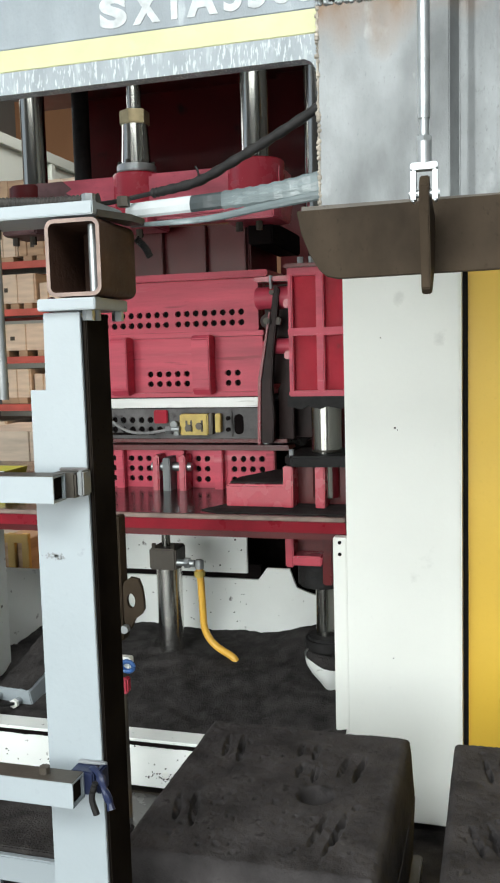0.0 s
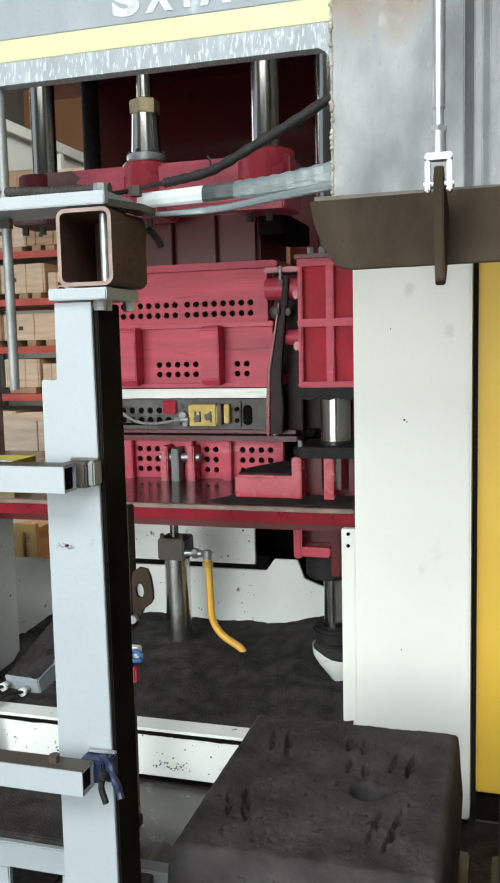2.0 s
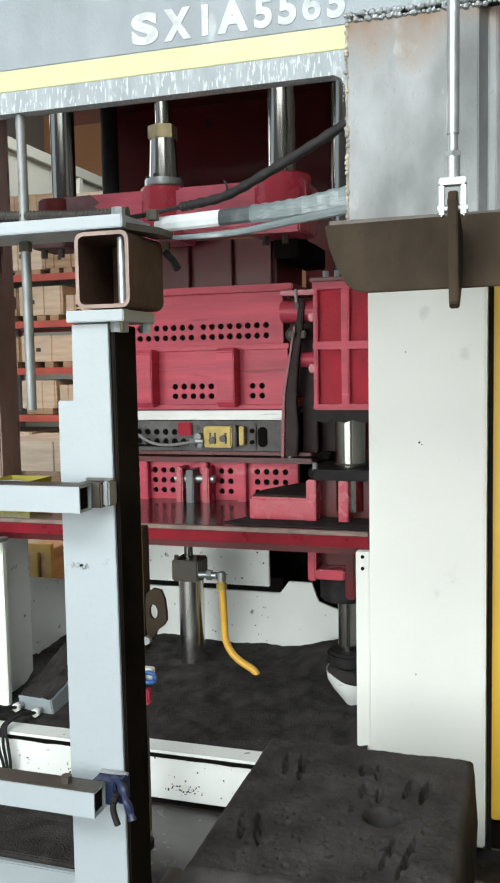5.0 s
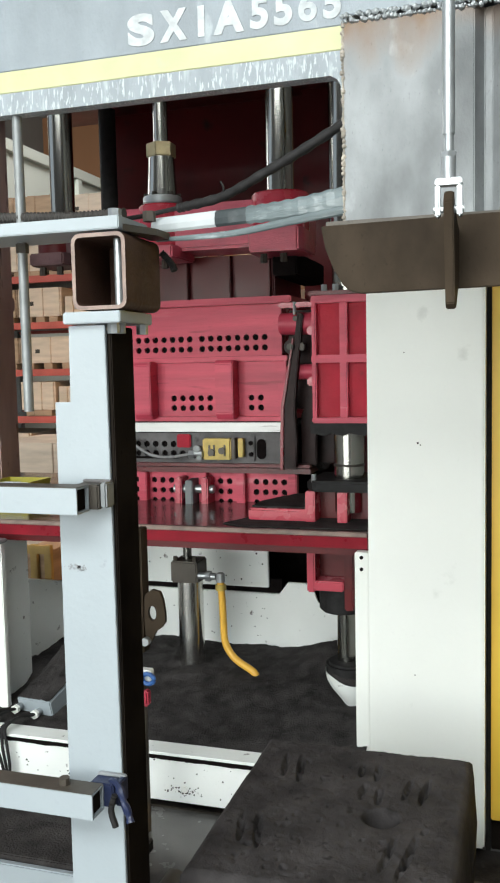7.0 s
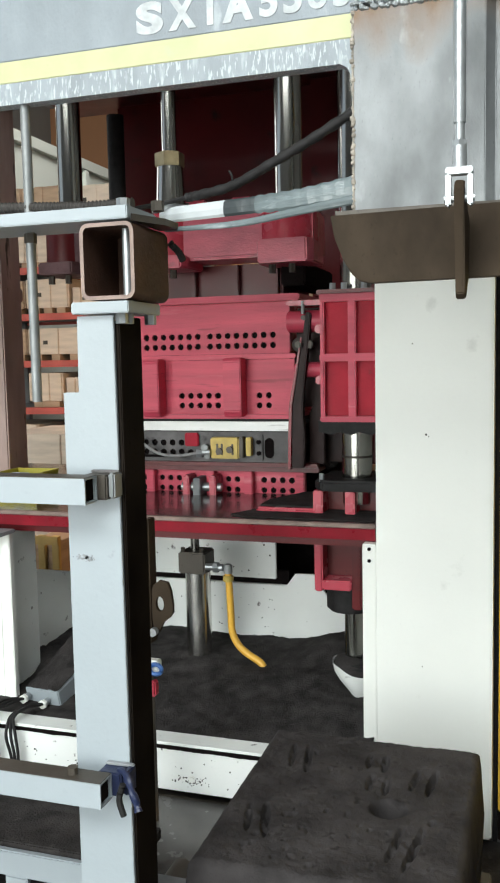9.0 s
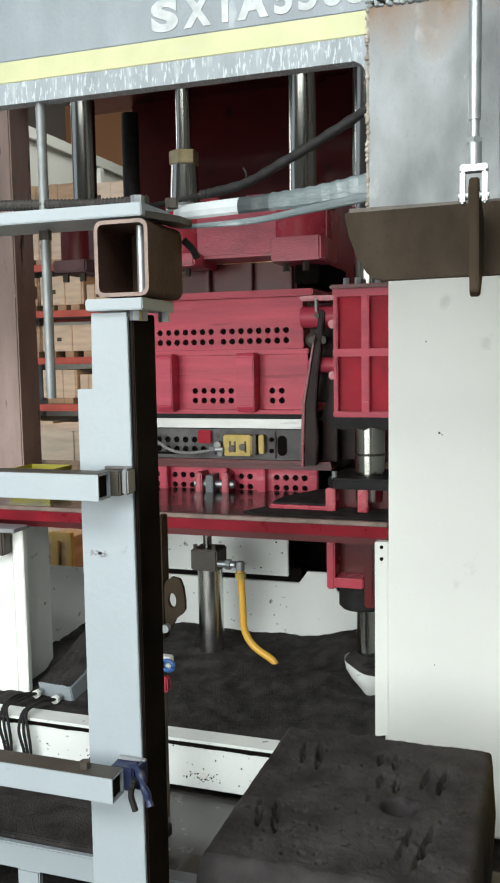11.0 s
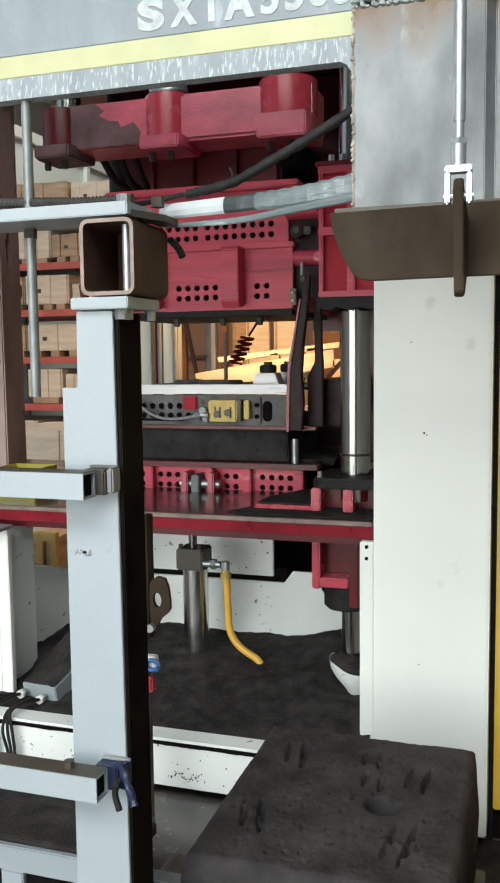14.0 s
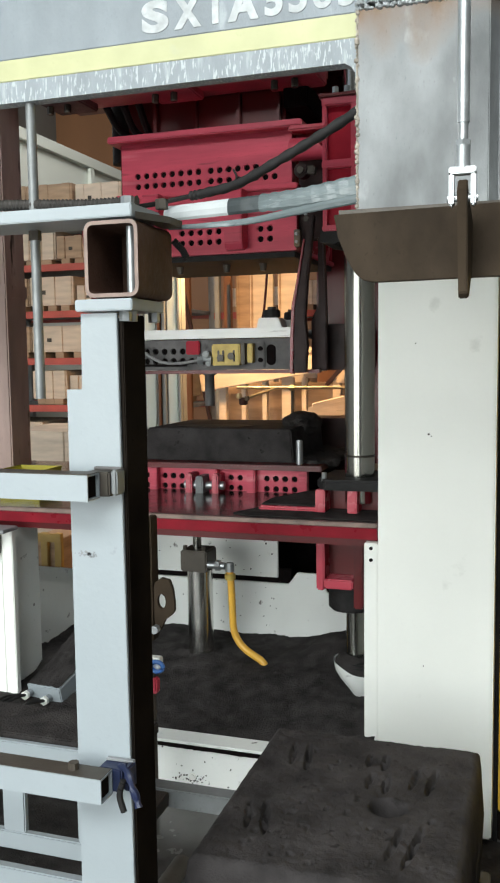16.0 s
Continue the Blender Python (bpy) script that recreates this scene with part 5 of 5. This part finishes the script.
        for a in ((y0, y0 + w, z, z + 0.046), (y1 - w, y1, z, z + 0.046), (y0 + w, y1 - w, z, z + w), (y0 + w, y1 - w, z + 0.046 - w, z + 0.046)):
            box(x0, x1, a[0], a[1], a[2], a[3], 0, arm)
        ob = part("square_arm", arm, GREY_PAINT, t, label)
        # black core paints the dark inside the hollow arm
        part("arm_core", box(x0, x1 - 0.006, y0 + 0.004, y1 - 0.004, z + 0.004, z + 0.042, 0), BLACK_UNLIT, ob)
        part("arm_top_skin", box(x0, x1 - 0.001, y0 + 0.002, y1, z + 0.0462, z + 0.0475, 0), DARK_STEEL, ob, "dusty dark upper side")
        sad = part("saddle", box(x1 - 0.03, x1 + 0.018, 1.381, 1.4195, z + 0.002, z + 0.0465, 0.003), DARK_STEEL if z > 1 else BLUE, ob, "dusty dark saddle" if z > 1 else "saddle wrapped in dark blue film")
        part("saddle_clip", box(x1 + 0.0185, x1 + 0.031, 1.386, 1.4195, z + 0.004, z + 0.05, 0.003), BARE_STEEL if z > 1 else BLUE, sad, "worn bare steel clip" if z > 1 else "")
        part("worn_top", box(x1 - 0.028, x1 + 0.03, 1.408, 1.4195, z + 0.047, z + 0.052, 0.002), PLATE_GREY if z > 1 else RACK_GREY, sad, "scraped upper edge")
    part("saddle_bolt", cyl(-0.795, 1.36, 0.8735, 0.010, 0.013, segs=8), DARK_STEEL, t)
    wrap = part("blue_wrap", sweep(smooth_path([(-0.722, 1.40, 0.868), (-0.706, 1.39, 0.872), (-0.692, 1.38, 0.862), (-0.684, 1.375, 0.845), (-0.676, 1.375, 0.825), (-0.670, 1.37, 0.812)]), lambda i: 0.007 + 0.001 * math.sin(i * 0.4), 8), BLUE, t, "dark blue cloth tie", True)
    part("dark_hook", sweep(smooth_path([(-0.70, 1.37, 0.86), (-0.708, 1.37, 0.83), (-0.70, 1.37, 0.80)]), 0.006, 8), RUBBER, wrap)
    wm = random.Random(3)
    scrape = bmesh.new()
    for k in range(34):
        x, z, r = -0.812 + 0.045 * wm.random(), 1.2615 + wm.gauss(0, 0.003), wm.uniform(0.0008, 0.0026)
        cyl(x, 1.4205, z, r, -0.0012, "y", segs=7, bm=scrape)
    tagged(part("weld_mark", scrape, RACK_GREY, t, "scraped weld mark"), kind="stuff")


post()


def cable_bundle():
    t = thing("black_power_cable", -0.45, 1.5, 1.92, "black sheathed cable hanging from the duct to the post", "cable")
    p = smooth_path([(-0.272, 1.43, 2.017), (-0.352, 1.45, 1.983), (-0.426, 1.47, 1.955), (-0.508, 1.5, 1.929), (-0.584, 1.53, 1.923), (-0.612, 1.54, 1.922)], 14)
    part("sheath", sweep(p, lambda i: 0.0085 + 0.0007 * math.sin(i * 1.1), 10), RUBBER, t, "", True)
    p2 = smooth_path([(-0.60, 1.535, 1.9225), (-0.65, 1.56, 1.922), (-0.683, 1.55, 1.915), (-0.701, 1.5, 1.902)])
    part("core", sweep(p2, 0.0045, 8), RUBBER, t, "", True)
    part("tie", sweep(smooth_path([(-0.508, 1.495, 1.93), (-0.507, 1.49, 1.942), (-0.512, 1.49, 1.952)]), 0.002, 6), RUBBER, t)


def wrapped_hose():
    t = thing("foil_wrapped_hose", -0.45, 1.5, 1.88, "hose wrapped in white tape and clear foil", "hose")
    full = smooth_path([(-0.272, 1.43, 1.897), (-0.372, 1.45, 1.888), (-0.461, 1.48, 1.889), (-0.525, 1.5, 1.89), (-0.685, 1.585, 1.90)], 14)
    part("foil_end", sweep(full[:29], lambda i: 0.0185 - 0.00012 * i + 0.001 * math.sin(i * 1.7), 8, 0.35), FOIL, t, "crinkled clear foil")
    part("dark_sleeve", sweep(full[28:43], 0.0145, 8, 0.35), TAPE_DARK, t, "black tape sleeve")
    part("white_sleeve", sweep(full[42:], 0.0145, 8, 0.35), WHITE_WRAP, t, "white tape wrap")
    s = smooth_path([(-0.272, 1.425, 1.876), (-0.375, 1.45, 1.868), (-0.478, 1.49, 1.862), (-0.578, 1.53, 1.865), (-0.674, 1.575, 1.872)], 12)
    part("sling", sweep(s, lambda i: 0.008 - 0.00008 * i, 8, 0.5), FOIL, t, "hanging foil strip")


def conduit():
    path = [Vector((-1.4 + 0.004 * k, 1.48 + 0.00006 * k, 1.930 - 0.02 * min(1, k / 150) ** 2)) for k in range(176)]
    solid("corrugated_conduit", sweep(path, lambda i: 0.011 if i % 2 else 0.008, 10), mat("dusty_conduit_plastic", (0.045, 0.04, 0.036), 0.6, var=0.2, scale=25), "black corrugated cable conduit lying on the clamp plate", "conduit", "", False)
    path = smooth_path([(-0.664, 1.57, 1.847), (-0.649, 1.58, 1.829), (-0.640, 1.58, 1.812)], 12)
    solid("conduit_end", sweep(path, lambda i: 0.0075 if i % 2 else 0.006, 10), RUBBER, "short black corrugated conduit end hanging from the tube", "conduit", "", False)


cable_bundle()
wrapped_hose()
conduit()


# ---- sand moulds on the conveyor, and the lifting frame ----
MOULD_Z = 0.58


def mould(x0, label, seed):
    t = thing("sand_mould", x0 + 0.279, 1.95, 0.22, label, "mould", "moulds on the conveyor")
    x1, y0, y1 = x0 + 0.558, 1.618, 2.292
    bm = bmesh.new()
    nx, ny = 170, 205
    rnd = random.Random(seed)
    slots = []
    for a, c, length, ang in ((0.11, 0.52, 0.05, 10), (0.435, 0.47, 0.045, -4), (0.43, 0.17, 0.058, -7), (0.09, 0.20, 0.05, 14), (0.31, 0.54, 0.03, 4), (0.33, 0.43, 0.03, 3)):
        slots.append((a - 0.021, c, 0.0075, length * 1.15, ang, 0.018))
        slots.append((a + 0.021, c - 0.004, 0.009, length * 1.35, ang, 0.028))
        slots.append((a, c, 0.026, length * 0.9, ang, 0.004))
    for k in range(46):
        r = rnd.uniform(0.003, 0.0075)
        slots.append((rnd.gauss(0.26, 0.12), rnd.uniform(0.03, 0.64) * (1 if k % 2 else 0.45), r, r * rnd.uniform(1, 2.2), rnd.uniform(-25, 25), rnd.uniform(0.004, 0.011)))
    bent = [(a, c, sx, sy, math.cos(radians(g)), math.sin(radians(g)), dp) for a, c, sx, sy, g, dp in slots]
    rows = []
    for j in range(ny + 1):
        row = []
        for i in range(nx + 1):
            u, v = 0.558 * i / nx, 0.674 * j / ny
            d = min(u, 0.558 - u, v, 0.674 - v)
            z = -0.014 * max(0, 1 - d / 0.016) ** 2
            r = math.hypot((u - 0.373), (v - 0.315) * 1.0)
            z -= 0.15 / (1 + math.exp((r - 0.036) / 0.002))
            rag = noise.noise(Vector((u * 70, v * 45, seed)))
            for a, c, sx, sy, ca, sa, depth in bent:
                du, dv = u - a, v - c
                if abs(du) > 0.05 or abs(dv) > 0.11:
                    continue
                p, q = (ca * du + sa * dv) / sx, (ca * dv - sa * du) / sy
                k = p * p + q * q
                if k < 2.2:
                    z -= depth * math.exp(-k ** 3) * (0.75 + 0.9 * rag)
            z += 0.0024 * noise.fractal(Vector((u * 30, v * 30, seed)), 0.8, 2, 6) + 0.0025 * noise.noise(Vector((u * 14, v * 7, seed + 5)))
            z -= 0.006 * max(0, noise.noise(Vector((u * 95, v * 70, seed + 9))) - 0.32)
            row.append(bm.verts.new((x0 + u, y0 + v, MOULD_Z + z)))
        rows.append(row)
    for a, b in zip(rows, rows[1:]):
        for i in range(nx):
            bm.faces.new((a[i], a[i + 1], b[i + 1], b[i]))
    ring = rows[0] + [r[-1] for r in rows[1:]] + rows[-1][-2::-1] + [r[0] for r in rows[-2:0:-1]]
    for depth, grow in ((0.05, 0.004), (0.10, 0.007), (0.165, 0.011), (0.169, 0.008), (0.173, 0.012), (0.27, 0.008), (0.352, 0.004)):
        nxt = []
        for v in ring:
            base = Vector((x0 + 0.279, 1.955, 0))
            d = Vector((math.copysign(1, v.co.x - base.x) if abs(v.co.x - base.x) > 0.275 else 0, math.copysign(1, v.co.y - base.y) if abs(v.co.y - base.y) > 0.333 else 0, 0))
            off = 0.0015 * noise.noise(Vector((v.co.x * 30, v.co.y * 30, depth * 30)))
            px = max(min(v.co.x, x1), x0) + d.x * (grow + off)
            py = max(min(v.co.y, y1), y0) + d.y * (grow + off)
            nxt.append((px, py, MOULD_Z - depth))
        nv = [bm.verts.new(p) for p in nxt]
        n = len(ring)
        for k in range(n):
            bm.faces.new((ring[k], ring[(k + 1) % n], nv[(k + 1) % n], nv[k]))
        ring = nv
    part("block", bm, MOULD_SAND, t, "", True)
    part("pallet", box(x0 - 0.03, x1 + 0.03, y0 - 0.03, y1 + 0.03, 0.19, 0.229, 0.004), DARK_STEEL, t, "dark steel pallet")
    return t


MOULD_A = mould(-0.681, "black pressed sand mould with pouring hole on a conveyor pallet", 1)
MOULD_B = mould(-0.004, "black pressed sand mould with cracked top on a conveyor pallet", 2)


def conveyor():
    t = thing("roller_conveyor", 0.0, 1.95, 0.0, "dark steel mould conveyor track on the floor", "conveyor")
    for y in (1.66, 2.25):
        part("rail", box(-1.0, 2.4, y - 0.03, y + 0.03, 0.06, 0.15, 0.004), DARK_STEEL, t)
    for k in range(22):
        part("roller", cyl(-0.95 + 0.15 * k, 1.69, 0.155, 0.034, 0.53, "y", segs=16), DARK_STEEL, t, "", True)
    for x in (-0.9, 0.4, 1.7):
        part("foot", box(x - 0.05, x + 0.05, 1.62, 2.29, 0.0, 0.06, 0.003), DARK_STEEL, t)


conveyor()
tagged(part("floor_sand", box(-0.45, 2.4, 1.5, 2.87, 0.0005, 0.012, 0.003), BLACK_SAND, None, ""), "black sand spilled on the floor round the conveyor", "sand", "", "stuff")


def lift_frame():
    t = thing("lifting_platform", -1.25, 2.0, 0.0, "light grey lifting platform with dark steel top", "lift")
    z = 0.48
    part("top_plate", box(-1.75, -0.86, 1.72, 1.88, z - 0.03, z, 0.003), BLACK_SAND, t, "dark dusty top plate")
    part("upper_rail", box(-1.75, -0.86, 1.70, 1.718, z - 0.075, z - 0.012, 0.003), GREY_PAINT, t)
    part("lower_rail", box(-1.75, -0.86, 1.70, 1.72, z - 0.28, z - 0.235, 0.003), GREY_PAINT, t)
    for x in (-1.62, -1.42, -1.19, -0.99):
        part("stile", box(x, x + 0.06, 1.701, 1.719, z - 0.235, z - 0.075, 0.003), GREY_PAINT, t)
    part("bottom_rail", box(-1.75, -0.86, 1.695, 1.72, z - 0.40, z - 0.325, 0.003), GREY_PAINT, t)
    part("back_rail", box(-1.75, -0.72, 2.02, 2.07, 0.18, 0.23, 0.003), BARE_STEEL, t)
    for x in (-1.6, -0.95):
        part("tie_bar", box(x, x + 0.05, 1.86, 2.02, 0.185, 0.225, 0.003), DARK_STEEL, t)
    return t


LIFT = lift_frame()


# ---- movement ----
def key_rise(ob, rows, axis=2):
    base = ob.location.copy()
    out = []
    for s, d in rows:
        v = base.copy()
        v[axis] += d
        out.append((s, Matrix.Translation(v)))
    walk(ob, out)


def motions():
    key_rise(UPPER, [(0, -0.202), (4.0, -0.202), (6.2, -0.205), (6.5, -0.219), (7.0, -0.246), (7.5, -0.268), (8.0, -0.272), (9.0, -0.272), (10.5, -0.27),
                     (11.0, -0.263), (11.2, -0.24), (11.5, -0.15), (12.0, -0.052), (12.5, 0.0), (13.0, 0.031), (13.5, 0.06), (13.7, 0.085), (14.0, 0.152), (14.5, 0.264), (15.0, 0.352), (15.2, 0.368), (15.5, 0.374), (16.0, 0.380)])
    key_rise(YOKE, [(0, -0.17), (4.0, -0.17), (6.2, -0.172), (6.5, -0.18), (7.0, -0.235), (7.5, -0.30), (8.0, -0.307), (9.0, -0.31), (10.5, -0.315),
                    (11.0, -0.313), (11.2, -0.285), (11.5, -0.195), (12.0, -0.087), (12.5, -0.012), (13.0, 0.021), (13.5, 0.048), (13.7, 0.075), (14.0, 0.144), (14.5, 0.258), (15.0, 0.348), (15.2, 0.364), (15.5, 0.370), (16.0, 0.376)])
    key_rise(CARRIER, [(0, 0.076), (4.0, 0.076), (6.2, 0.074), (6.5, 0.058), (7.0, 0.031), (7.5, 0.008), (8.0, 0.004), (9.0, 0.0), (12.5, 0.0),
                       (13.0, 0.015), (13.5, 0.042), (13.7, 0.07), (14.0, 0.138), (14.5, 0.246), (15.0, 0.342), (15.2, 0.355), (15.5, 0.360), (16.0, 0.368)])
    low = [(0, 0.066), (4.0, 0.066), (6.2, 0.064), (6.5, 0.052), (7.0, 0.028), (7.5, 0.007), (8.0, 0.003), (9.0, 0.0), (12.5, 0.0), (16.0, 0.0)]
    for ob in (LOWER, FRESH, PIN):
        key_rise(ob, low)
    shift = [(0, -0.108), (0.25, -0.082), (0.5, -0.052), (0.75, -0.026), (1.0, -0.006), (1.25, 0.0), (1.5, 0.0), (16.0, 0.0)]
    for ob in (MOULD_A, MOULD_B):
        key_rise(ob, shift, 0)
    key_rise(LIFT, [(0, 0.0), (12.0, 0.0), (14.3, 0.0), (14.6, 0.012), (15.1, 0.075), (15.5, 0.15), (16.0, 0.262)])


motions()
